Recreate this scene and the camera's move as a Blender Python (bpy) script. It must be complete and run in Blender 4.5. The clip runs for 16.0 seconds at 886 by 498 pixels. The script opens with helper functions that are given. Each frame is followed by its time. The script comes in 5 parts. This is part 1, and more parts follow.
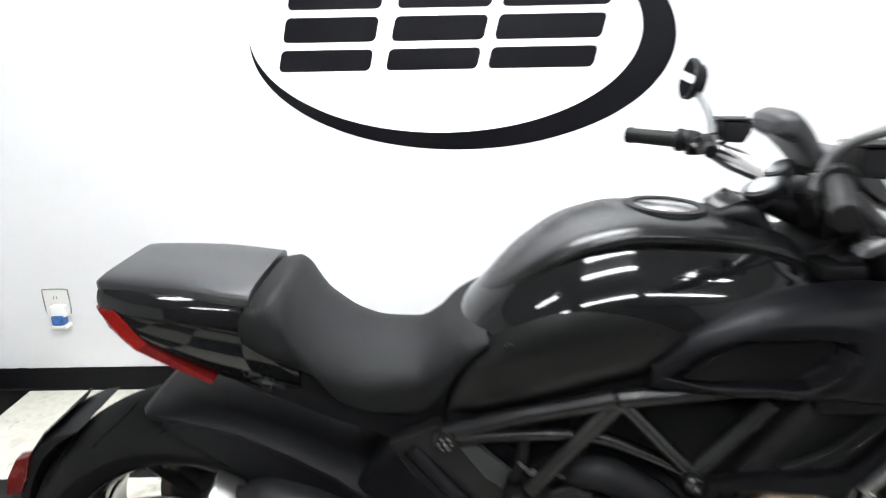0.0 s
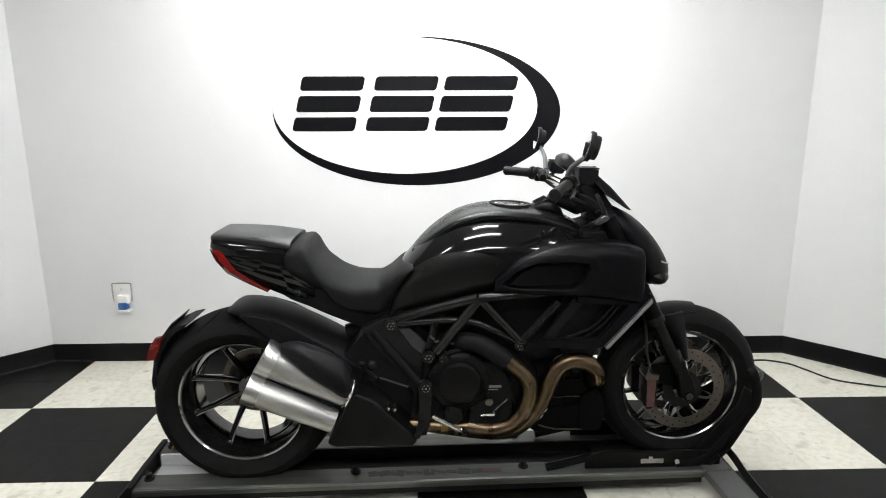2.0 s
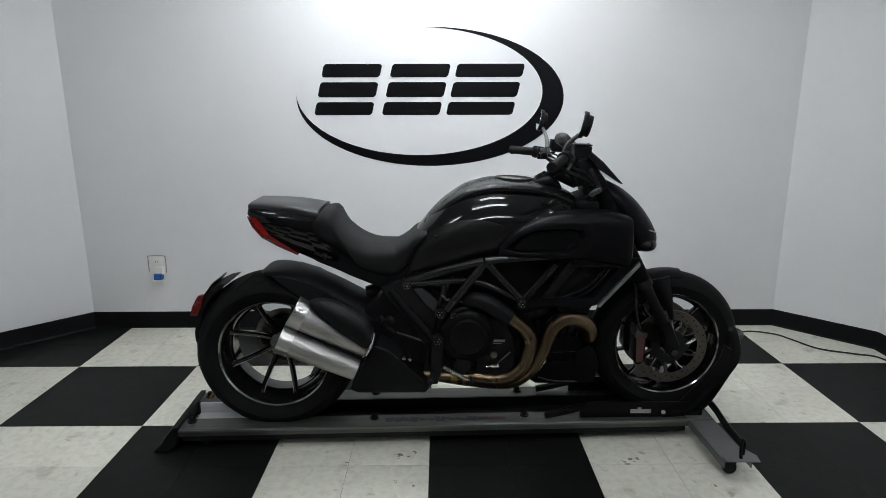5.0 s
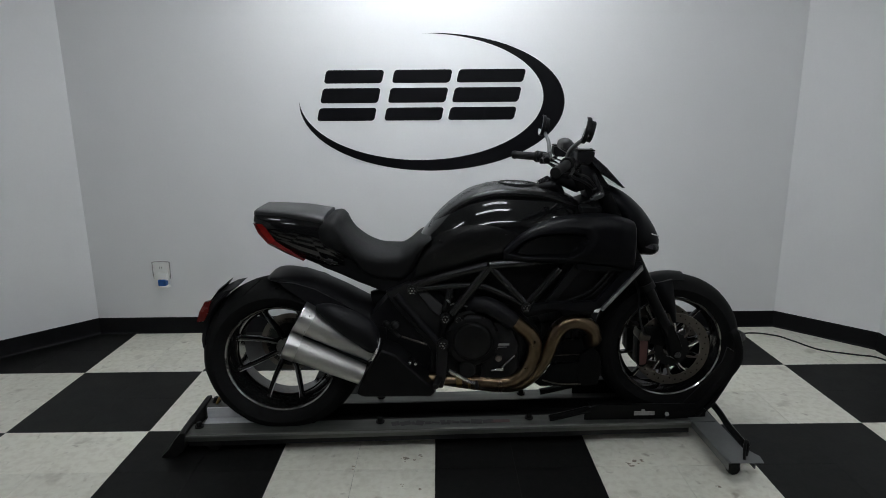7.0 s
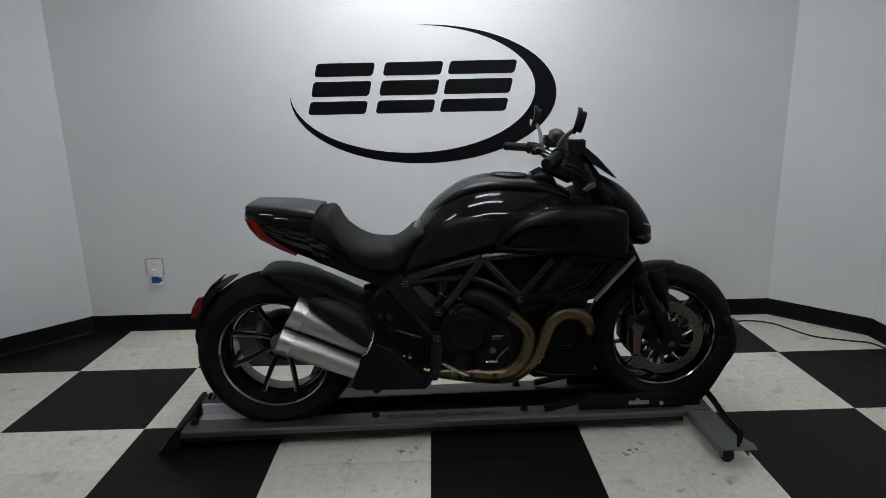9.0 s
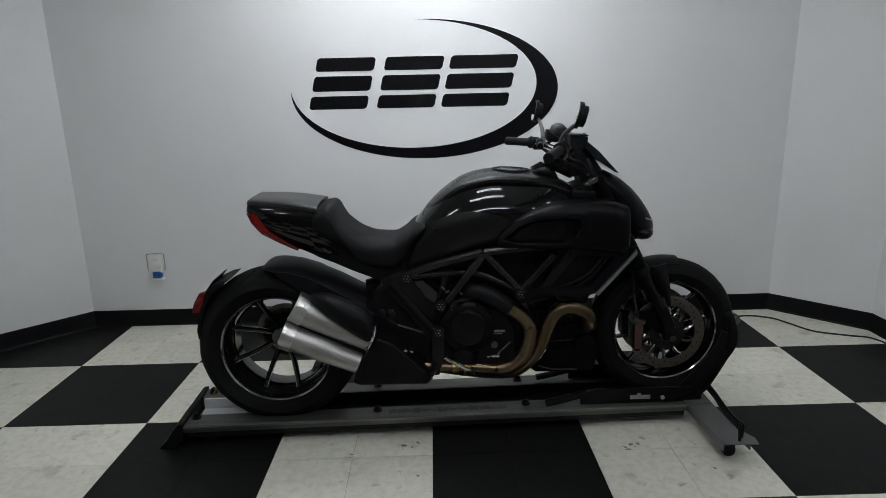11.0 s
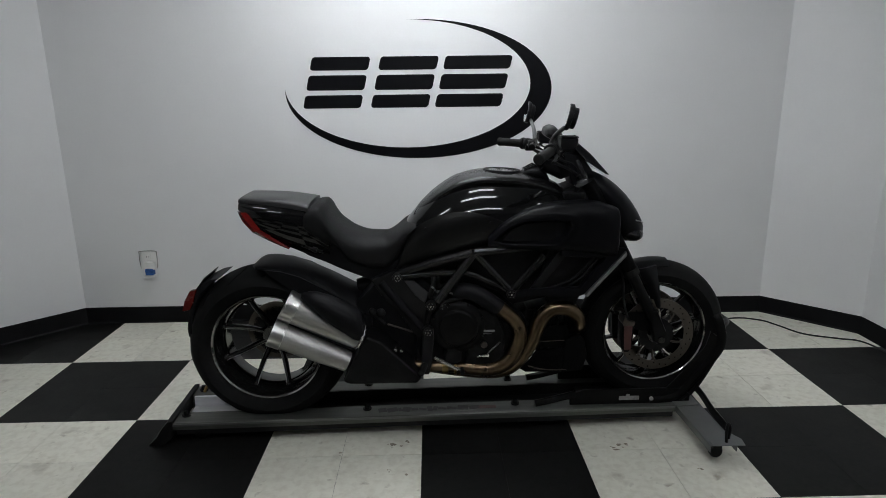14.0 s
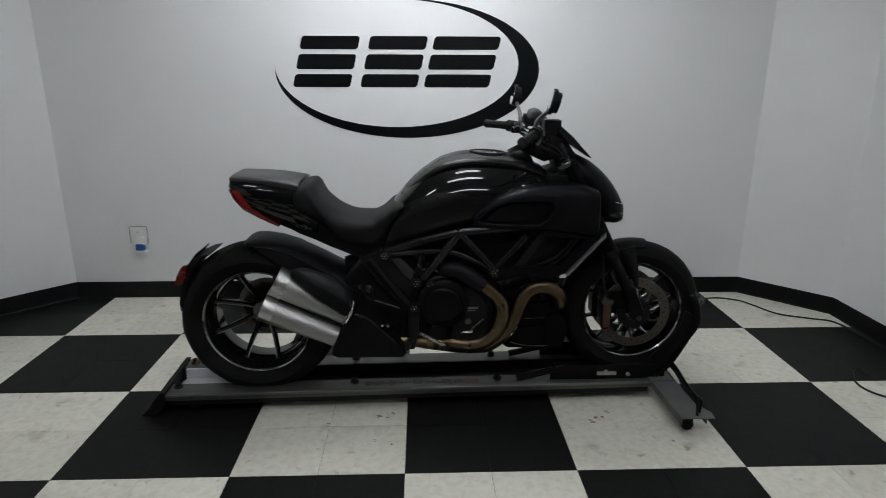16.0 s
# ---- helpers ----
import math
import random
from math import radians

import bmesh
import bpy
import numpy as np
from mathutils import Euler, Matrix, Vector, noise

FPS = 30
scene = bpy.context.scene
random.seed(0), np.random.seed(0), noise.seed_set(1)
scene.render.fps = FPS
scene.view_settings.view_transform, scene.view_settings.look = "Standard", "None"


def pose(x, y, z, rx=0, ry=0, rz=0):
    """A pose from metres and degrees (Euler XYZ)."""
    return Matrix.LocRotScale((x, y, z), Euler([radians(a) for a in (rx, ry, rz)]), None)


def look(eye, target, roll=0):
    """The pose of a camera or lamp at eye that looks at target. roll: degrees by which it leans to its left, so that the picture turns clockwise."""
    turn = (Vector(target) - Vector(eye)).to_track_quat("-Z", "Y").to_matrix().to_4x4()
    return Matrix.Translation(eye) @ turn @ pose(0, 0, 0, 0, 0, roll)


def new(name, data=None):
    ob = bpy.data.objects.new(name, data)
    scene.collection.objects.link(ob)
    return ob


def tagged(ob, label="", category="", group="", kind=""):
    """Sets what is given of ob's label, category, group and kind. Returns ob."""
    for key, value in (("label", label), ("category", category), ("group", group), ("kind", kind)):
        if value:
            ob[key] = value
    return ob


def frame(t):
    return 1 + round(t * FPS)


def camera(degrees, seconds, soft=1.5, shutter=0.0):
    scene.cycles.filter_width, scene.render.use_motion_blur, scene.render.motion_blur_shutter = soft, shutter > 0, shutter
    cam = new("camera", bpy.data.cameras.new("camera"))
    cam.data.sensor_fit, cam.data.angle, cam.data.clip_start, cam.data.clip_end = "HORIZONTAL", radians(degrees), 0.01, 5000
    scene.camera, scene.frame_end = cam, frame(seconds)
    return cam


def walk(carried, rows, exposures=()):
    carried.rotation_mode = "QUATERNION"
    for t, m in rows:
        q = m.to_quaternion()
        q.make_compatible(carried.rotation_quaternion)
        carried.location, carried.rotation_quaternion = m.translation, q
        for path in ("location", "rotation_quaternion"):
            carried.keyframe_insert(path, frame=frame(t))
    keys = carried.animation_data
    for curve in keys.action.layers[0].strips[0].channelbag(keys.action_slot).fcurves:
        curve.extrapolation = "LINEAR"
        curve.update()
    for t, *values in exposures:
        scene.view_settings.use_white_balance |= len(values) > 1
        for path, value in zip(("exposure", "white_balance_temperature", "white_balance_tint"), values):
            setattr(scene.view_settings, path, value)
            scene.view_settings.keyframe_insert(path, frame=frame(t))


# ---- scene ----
cam = camera(71.3, 16.0, soft=0.9, shutter=0.5)
PATH = [
    (0, (-0.079, -1.101, 1.322), (-0.096, 0.804, 0.713), -1.1),
    (0.5, (0.044, -1.432, 1.333), (0.049, 0.491, 0.783), -0.4),
    (1, (0.049, -1.661, 1.339), (0.085, 0.276, 0.841), -2.1),
    (1.5, (-0.019, -1.981, 1.335), (0.082, -0.039, 0.869), 0.3),
    (2, (0.037, -2.119, 1.352), (0.083, -0.166, 0.923), -0.2),
    (2.5, (0.11, -2.206, 1.339), (0.019, -0.272, 0.838), -3.5),
    (3, (0.075, -2.31, 1.337), (-0.011, -0.359, 0.908), -0.8),
    (3.5, (0.026, -2.391, 1.329), (-0.019, -0.445, 0.868), 0.5),
    (4, (0.038, -2.381, 1.326), (0.052, -0.435, 0.866), 0.1),
    (6.5, (0.016, -2.393, 1.336), (0.019, -0.447, 0.876), -0.5),
    (7, (0.013, -2.401, 1.34), (0.026, -0.452, 0.889), -0.5),
    (7.5, (0.015, -2.4, 1.344), (0.05, -0.448, 0.909), -0.1),
    (8, (0.024, -2.399, 1.343), (0.055, -0.451, 0.891), -0.9),
    (8.5, (0.025, -2.403, 1.337), (0.055, -0.457, 0.874), -1.2),
    (9, (0.028, -2.397, 1.34), (0.052, -0.454, 0.865), -1.3),
    (11.5, (0.02, -2.398, 1.337), (0.044, -0.459, 0.848), -1.3),
    (12, (0.028, -2.408, 1.339), (0.059, -0.468, 0.855), -1.4),
    (12.5, (0.028, -2.411, 1.339), (0.026, -0.471, 0.852), -0.8),
    (13, (0.043, -2.403, 1.338), (0.072, -0.466, 0.841), -0.7),
    (13.5, (0.045, -2.402, 1.345), (0.069, -0.464, 0.852), -0.8),
    (14, (0.043, -2.406, 1.34), (0.078, -0.468, 0.85), -0.7),
    (14.5, (0.042, -2.405, 1.338), (0.087, -0.47, 0.835), -0.6),
    (15, (0.043, -2.41, 1.338), (0.112, -0.477, 0.828), -0.4),
    (15.5, (0.031, -2.453, 1.347), (0.037, -0.528, 0.803), -0.3),
    (16, (0.054, -2.474, 1.362), (0.123, -0.554, 0.803), 0.2),
]

EXPOSURES = [(0.0, 1.38, 6500, 10), (0.5, 1.42, 6550, 10), (1.0, 1.36, 6600, 10), (1.5, 1.20, 6650, 10), (2.0, 0.82, 6750, 9), (2.5, 0.72, 6800, 8), (3.0, 0.55, 6600, 9),
             (3.5, 0.45, 6450, 9), (4.0, 0.30, 6400, 8), (6.5, -0.40, 6350, 8), (9.0, -0.47, 6380, 8), (12.0, -0.48, 6400, 8), (16.0, -0.43, 6450, 9)]
walk(cam, [(t, look(eye, target, roll)) for t, eye, target, roll in PATH], EXPOSURES)

# ---- light ----
world = bpy.data.worlds.new("world")
scene.world = world
world.use_nodes = True
world.node_tree.nodes["Background"].inputs[0].default_value = (0.05, 0.05, 0.05, 1)
world.node_tree.nodes["Background"].inputs[1].default_value = 0.1
TUBE_POWER = 35.2


# ---- materials ----
def material(name, base, rough=0.5, metal=0.0, vary=0.12, scale=8.0, grain=60.0, bump=0.0, coat=0.0, spec=0.5, second=None, stretch=None, emit=None, rough_vary=0.1):
    m = bpy.data.materials.new(name)
    m.use_nodes = True
    nt = m.node_tree
    n, l = nt.nodes, nt.links
    b = n["Principled BSDF"]
    b.inputs["Metallic"].default_value = metal
    b.inputs["Specular IOR Level"].default_value = spec
    b.inputs["Coat Weight"].default_value = coat
    b.inputs["Coat Roughness"].default_value = 0.04
    co = n.new("ShaderNodeTexCoord")
    mp = n.new("ShaderNodeMapping")
    if stretch:
        mp.inputs["Scale"].default_value = stretch
    l.new(co.outputs["Object"], mp.inputs["Vector"])
    big = n.new("ShaderNodeTexNoise")
    big.inputs["Scale"].default_value = scale
    big.inputs["Detail"].default_value = 6
    fine = n.new("ShaderNodeTexNoise")
    fine.inputs["Scale"].default_value = grain
    fine.inputs["Detail"].default_value = 4
    l.new(mp.outputs[0], big.inputs["Vector"])
    l.new(mp.outputs[0], fine.inputs["Vector"])
    mx = n.new("ShaderNodeMix")
    mx.data_type = "FLOAT"
    mx.inputs[0].default_value = 0.4
    l.new(big.outputs["Fac"], mx.inputs[2])
    l.new(fine.outputs["Fac"], mx.inputs[3])
    ramp = n.new("ShaderNodeValToRGB")
    lo = second or tuple(c * (1 - vary) for c in base)
    hi = tuple(min(1, c * (1 + vary)) for c in base)
    ramp.color_ramp.elements[0].position, ramp.color_ramp.elements[1].position = 0.32, 0.66
    ramp.color_ramp.elements[0].color, ramp.color_ramp.elements[1].color = (*lo, 1), (*hi, 1)
    l.new(mx.outputs[0], ramp.inputs[0])
    l.new(ramp.outputs[0], b.inputs["Base Color"])
    rr = n.new("ShaderNodeMapRange")
    rr.inputs[3].default_value, rr.inputs[4].default_value = max(0.02, rough - rough_vary), min(1, rough + rough_vary)
    l.new(mx.outputs[0], rr.inputs[0])
    l.new(rr.outputs[0], b.inputs["Roughness"])
    if bump:
        bp = n.new("ShaderNodeBump")
        bp.inputs["Strength"].default_value = bump
        bp.inputs["Distance"].default_value = 0.002
        l.new(fine.outputs["Fac"], bp.inputs["Height"])
        l.new(bp.outputs[0], b.inputs["Normal"])
    if emit:
        b.inputs["Emission Color"].default_value = (*emit[0], 1)
        b.inputs["Emission Strength"].default_value = emit[1]
    return m


def tile_material(name, light, dark, stain, rough, spec, shade=0.06):
    """Vinyl composition tile: flecked marbling, a shade of its own for each tile, scuffs."""
    m = material(name, light, rough, vary=0.06, scale=9, grain=75, bump=0.05, spec=spec)
    n, l = m.node_tree.nodes, m.node_tree.links
    b = n["Principled BSDF"]
    base_link = b.inputs["Base Color"].links[0].from_socket
    info = n.new("ShaderNodeObjectInfo")
    geo = n.new("ShaderNodeNewGeometry")
    off = n.new("ShaderNodeVectorMath")
    off.operation = "MULTIPLY_ADD"
    comb = n.new("ShaderNodeCombineXYZ")
    l.new(info.outputs["Random"], comb.inputs[0])
    l.new(info.outputs["Random"], comb.inputs[1])
    l.new(comb.outputs[0], off.inputs[0])
    off.inputs[1].default_value = (37, 53, 11)
    l.new(geo.outputs["Position"], off.inputs[2])
    fleck = n.new("ShaderNodeTexNoise")
    fleck.inputs["Scale"].default_value, fleck.inputs["Detail"].default_value, fleck.inputs["Distortion"].default_value = 34, 8, 0.3
    l.new(off.outputs[0], fleck.inputs["Vector"])
    r1 = n.new("ShaderNodeValToRGB")
    r1.color_ramp.elements[0].position, r1.color_ramp.elements[1].position = 0.34, 0.58
    r1.color_ramp.elements[0].color, r1.color_ramp.elements[1].color = (*dark, 1), (*light, 1)
    l.new(fleck.outputs["Fac"], r1.inputs[0])
    blot = n.new("ShaderNodeTexNoise")
    blot.inputs["Scale"].default_value, blot.inputs["Detail"].default_value = 8, 7
    l.new(geo.outputs["Position"], blot.inputs["Vector"])
    r2 = n.new("ShaderNodeValToRGB")
    r2.color_ramp.elements[0].position, r2.color_ramp.elements[1].position = 0.62, 0.78
    r2.color_ramp.elements[0].color, r2.color_ramp.elements[1].color = (0, 0, 0, 1), (0.55, 0.55, 0.55, 1)
    l.new(blot.outputs["Fac"], r2.inputs[0])
    mix = n.new("ShaderNodeMix")
    mix.data_type = "RGBA"
    l.new(r2.outputs[0], mix.inputs[0])
    l.new(r1.outputs[0], mix.inputs[6])
    mix.inputs[7].default_value = (*stain, 1)
    spot = n.new("ShaderNodeTexNoise")
    spot.inputs["Scale"].default_value, spot.inputs["Detail"].default_value, spot.inputs["Distortion"].default_value = 21, 4, 0.3
    l.new(off.outputs[0], spot.inputs["Vector"])
    r3 = n.new("ShaderNodeValToRGB")
    r3.color_ramp.elements[0].position, r3.color_ramp.elements[1].position = 0.63, 0.77
    r3.color_ramp.elements[0].color, r3.color_ramp.elements[1].color = (0, 0, 0, 1), (0.6, 0.6, 0.6, 1)
    l.new(spot.outputs["Fac"], r3.inputs[0])
    mix2 = n.new("ShaderNodeMix")
    mix2.data_type = "RGBA"
    l.new(r3.outputs[0], mix2.inputs[0])
    l.new(mix.outputs[2], mix2.inputs[6])
    mix2.inputs[7].default_value = (*stain, 1)
    hsv = n.new("ShaderNodeHueSaturation")
    val = n.new("ShaderNodeMapRange")
    val.inputs[3].default_value, val.inputs[4].default_value = 1 - shade, 1 + 0.7 * shade
    l.new(info.outputs["Random"], val.inputs[0])
    l.new(val.outputs[0], hsv.inputs["Value"])
    l.new(mix2.outputs[2], hsv.inputs["Color"])
    l.new(hsv.outputs[0], b.inputs["Base Color"])
    return m


WALL = material("wall_paint", (0.80, 0.80, 0.80), 0.55, vary=0.02, scale=2.5, grain=90, bump=0.12)
# Unseen south wall: dark colour added to cut fill light on the motorcycle.
WALL_GREY = material("unseen_wall_charcoal", (0.09, 0.09, 0.095), 0.7, vary=0.05, scale=2.5, grain=90, bump=0.12)
# Ceiling is unseen; its grey keeps the tank dark between the highlights.
CEIL = material("ceiling_board", (0.34, 0.34, 0.335), 0.9, vary=0.04, scale=14, grain=160, bump=0.3)
VINYL = material("black_vinyl_base", (0.004, 0.004, 0.0045), 0.5, vary=0.25, scale=5, grain=40, bump=0.05, spec=0.12)
DECAL = material("black_vinyl_decal", (0.003, 0.003, 0.004), 0.4, vary=0.1, scale=6, spec=0.12)
TILE_W = tile_material("pale_vinyl_tile", (0.73, 0.715, 0.622), (0.64, 0.617, 0.525), (0.22, 0.18, 0.125), 0.42, 0.4)
TILE_B = tile_material("black_vinyl_tile", (0.0065, 0.0065, 0.006), (0.0045, 0.0045, 0.0045), (0.011, 0.0105, 0.010), 0.5, 0.13, 0.012)
GROUT = material("dark_screed", (0.016, 0.015, 0.013), 0.9, vary=0.2)
GLOSS = material("gloss_black_paint", (0.0040, 0.0041, 0.0043), 0.05, vary=0.3, scale=3, grain=400, spec=0.40, rough_vary=0.01)
TANK_LOW = material("satin_lower_panel", (0.0048, 0.0048, 0.0047), 0.28, vary=0.2, scale=5, grain=300, spec=0.21, rough_vary=0.02)
TANK_TOP = material("satin_tank_top", (0.006, 0.006, 0.0062), 0.24, vary=0.2, scale=5, grain=300, spec=0.27, rough_vary=0.03)
SCOOP = material("matt_black_bodywork", (0.0032, 0.0032, 0.0040), 0.40, vary=0.2, scale=10, grain=200, bump=0.06, spec=0.10)
MATTE = material("matt_black_plastic", (0.0062, 0.0062, 0.0070), 0.48, vary=0.2, scale=10, grain=200, bump=0.06, spec=0.12)
SATIN = material("satin_black_metal", (0.0072, 0.0072, 0.0074), 0.38, metal=0.0, vary=0.25, scale=14, grain=120, bump=0.08, spec=0.17)
CHOCK = material("black_powder_coat", (0.0035, 0.0035, 0.0035), 0.34, vary=0.25, scale=12, grain=120, spec=0.12, rough_vary=0.05)
LEG = material("anodised_grey_plate", (0.155, 0.158, 0.156), 0.45, metal=0.6, vary=0.12, scale=9, grain=70)
FRAME = material("powder_coated_frame", (0.0062, 0.0062, 0.0064), 0.25, vary=0.2, scale=14, grain=160, spec=0.40, rough_vary=0.03)
ENGINE = material("dark_cast_engine", (0.0052, 0.0052, 0.0053), 0.46, vary=0.4, scale=18, grain=90, bump=0.25, spec=0.11)
SEAT = material("grained_seat_vinyl", (0.0092, 0.0092, 0.0096), 0.6, vary=0.15, scale=9, grain=260, bump=0.35, spec=0.13)
PAD = material("grey_seat_cowl", (0.015, 0.015, 0.016), 0.38, vary=0.15, scale=7, grain=220, bump=0.15)
RUBBER = material("tyre_rubber", (0.0060, 0.0060, 0.0060), 0.7, vary=0.25, scale=12, grain=120, bump=0.2, spec=0.10)
RUBBER_MOULD = material("moulded_rubber", (0.005, 0.005, 0.005), 0.6, vary=0.2, scale=12, grain=90, bump=0.15, spec=0.2)
# Near-black that puts the shade inside grooves and holes into the colour.
GROOVE = material("tyre_groove", (0.003, 0.003, 0.003), 0.9, vary=0.2, spec=0.12)
STEEL = material("brushed_steel", (0.46, 0.455, 0.44), 0.46, metal=1.0, vary=0.08, scale=6, grain=120, stretch=(1, 1, 14), bump=0.05)
CAP_STEEL = material("polished_end_cap", (0.60, 0.595, 0.58), 0.30, metal=1.0, vary=0.08, scale=6, grain=120, bump=0.03)
POLISH = material("polished_rim", (0.29, 0.286, 0.276), 0.12, metal=1.0, vary=0.08, scale=8)
RIM = material("black_rim_enamel", (0.006, 0.006, 0.006), 0.12, vary=0.3, scale=10, spec=0.6, rough_vary=0.03)
BARREL = material("cast_rim_grey", (0.075, 0.075, 0.073), 0.13, metal=1.0, vary=0.35, scale=10, rough_vary=0.08)
FORK = material("dark_anodised_slider", (0.014, 0.014, 0.014), 0.26, metal=0.3, vary=0.1, scale=12, rough_vary=0.02)
DISC = material("brake_disc_steel", (0.115, 0.102, 0.090), 0.36, metal=1.0, vary=0.2, scale=12, grain=140, bump=0.08)
BRONZE = material("heat_tinted_header", (0.132, 0.096, 0.056), 0.28, metal=1.0, vary=0.2, scale=9, grain=60, rough_vary=0.03, second=(0.085, 0.060, 0.042))
ALU = material("dull_aluminium", (0.090, 0.092, 0.083), 0.42, metal=0.55, vary=0.3, scale=9, grain=70, stretch=(0.25, 5, 5), bump=0.08)
# Lightened aluminium: the glare on the rear plate is put into the colour.
ALU_LIT = material("lit_aluminium", (0.80, 0.80, 0.81), 0.5, metal=0.2, vary=0.08, scale=9, grain=70, stretch=(0.25, 5, 5))
TRIM = material("brushed_trim", (0.30, 0.30, 0.295), 0.5, metal=1.0, vary=0.25, scale=60, grain=200, bump=0.1)
CHROME = material("bright_metal", (0.62, 0.61, 0.60), 0.2, metal=1.0, vary=0.1, scale=14)
GOLD = material("brass_fitting", (0.30, 0.20, 0.08), 0.3, metal=1.0, vary=0.15, scale=14)
RED = material("red_lens", (0.17, 0.008, 0.006), 0.12, vary=0.25, scale=20, grain=90, spec=0.4)
RED_DARK = material("dark_red_reflector", (0.095, 0.006, 0.005), 0.25, vary=0.25, scale=20, grain=90, spec=0.3)
RED_PAINT = material("red_label", (0.075, 0.027, 0.024), 0.5, vary=0.2, scale=20)
GREY_INK = material("grey_ink", (0.035, 0.030, 0.032), 0.6, vary=0.3, scale=30)
PLATE_GREY = material("mottled_grey_plate", (0.29, 0.28, 0.265), 0.6, vary=0.4, scale=30)
WHITE_INK = material("pale_lettering", (0.17, 0.17, 0.165), 0.5, vary=0.1)
SMOKE = material("smoked_screen", (0.010, 0.010, 0.011), 0.12, vary=0.2, coat=0.4)
SIGNAL = material("smoked_signal_lens", (0.05, 0.05, 0.052), 0.14, vary=0.3, scale=30, coat=0.5)
GLASS_GREY = material("display_glass", (0.11, 0.114, 0.118), 0.08, vary=0.1, coat=0.5)
LAMP = material("dark_lamp_glass", (0.010, 0.010, 0.011), 0.28, vary=0.3, scale=30, spec=0.16, rough_vary=0.04)
# Darker copy of ENGINE, matching the camera's crushed blacks.
ENGINE_DARK = material("darkened_casting", (0.0022, 0.0022, 0.0023), 0.55, vary=0.4, scale=18, grain=90, bump=0.25, spec=0.06)
BINNACLE = material("dark_grey_moulding", (0.026, 0.026, 0.027), 0.5, vary=0.2, scale=12, grain=160, bump=0.05, spec=0.3, rough_vary=0.04)
MIRROR = material("mirror_glass", (0.85, 0.86, 0.87), 0.03, metal=1.0, vary=0.01, rough_vary=0.01)
WHITE_PLASTIC = material("white_plastic", (0.82, 0.81, 0.78), 0.4, vary=0.04, scale=20)
BLUE = material("blue_gel", (0.025, 0.10, 0.32), 0.2, vary=0.35, scale=30, coat=0.4)
SCUFF = material("dried_brown_dirt", (0.27, 0.235, 0.18), 0.8, vary=0.3, scale=60)
TAN = material("tan_webbing", (0.30, 0.19, 0.055), 0.8, vary=0.2, scale=60)
CORD = material("black_cord", (0.006, 0.006, 0.006), 0.55, vary=0.2, scale=40)
HOUSING = material("white_enamel", (0.75, 0.75, 0.74), 0.4, vary=0.03)
TUBE = material("fluorescent_tube", (0.9, 0.9, 0.9), 0.4, vary=0.01, emit=((0.93, 0.957, 1.0), TUBE_POWER))


# ---- geometry helpers ----
def monotone(xs, ys, x):
    """Cubic that never overshoots its points."""
    n = len(xs)
    h = [xs[i + 1] - xs[i] for i in range(n - 1)]
    d = [(ys[i + 1] - ys[i]) / h[i] for i in range(n - 1)]
    m = [d[0]] + [0 if d[i - 1] * d[i] <= 0 else 2 * d[i - 1] * d[i] / (d[i - 1] + d[i]) for i in range(1, n - 1)] + [d[-1]]
    i = max(0, min(n - 2, int(np.searchsorted(xs, x)) - 1))
    t = (x - xs[i]) / h[i]
    return ((1 + 2 * t) * (1 - t) ** 2 * ys[i] + t * (1 - t) ** 2 * h[i] * m[i] + t * t * (3 - 2 * t) * ys[i + 1] + t * t * (t - 1) * h[i] * m[i + 1])


def loft(stations, cy=0.0, steps=5, ring=14):
    """A body along x. Station: x, bottom, top, half-width, height of the widest line, roundness above, roundness below."""
    xs = [s[0] for s in stations]
    cols = [[s[k] for s in stations] for k in range(1, 7)]
    at = []
    for i in range(len(xs) - 1):
        at += [xs[i] + (xs[i + 1] - xs[i]) * k / steps for k in range(steps)]
    at.append(xs[-1])
    bm = bmesh.new()
    rings = []
    for x in at:
        zb, zt, w, zw, pt, pb = (monotone(xs, c, x) for c in cols)
        zw = min(max(zw, zb + 0.001), zt - 0.001)
        pts = []
        for k in range(ring * 4):
            a = 2 * math.pi * k / (ring * 4)
            c, s = math.cos(a), math.sin(a)
            p = pt if s >= 0 else pb
            h = (zt - zw) if s >= 0 else (zw - zb)
            pts.append((x, cy + w * math.copysign(abs(c) ** (2 / p), c), zw + h * math.copysign(abs(s) ** (2 / p), s)))
        rings.append([bm.verts.new(p) for p in pts])
    m = ring * 4
    for a, b in zip(rings, rings[1:]):
        for k in range(m):
            bm.faces.new((a[k], a[(k + 1) % m], b[(k + 1) % m], b[k]))
    bm.faces.new(rings[0][::-1])
    bm.faces.new(rings[-1])
    bmesh.ops.recalc_face_normals(bm, faces=bm.faces)
    return bm


def smooth(lo, hi, v):
    t = max(0.0, min(1.0, (v - lo) / (hi - lo)))
    return t * t * (3 - 2 * t)


def spline(points, per=6):
    if len(points) < 3:
        return [Vector(p) for p in points]
    p = [Vector(points[0])] + [Vector(q) for q in points] + [Vector(points[-1])]
    out = []
    for i in range(1, len(p) - 2):
        for k in range(per):
            t = k / per
            out.append(0.5 * (2 * p[i] + (p[i + 1] - p[i - 1]) * t + (2 * p[i - 1] - 5 * p[i] + 4 * p[i + 1] - p[i + 2]) * t * t + (3 * p[i] - p[i - 1] - 3 * p[i + 1] + p[i + 2]) * t ** 3))
    out.append(p[-2])
    return out


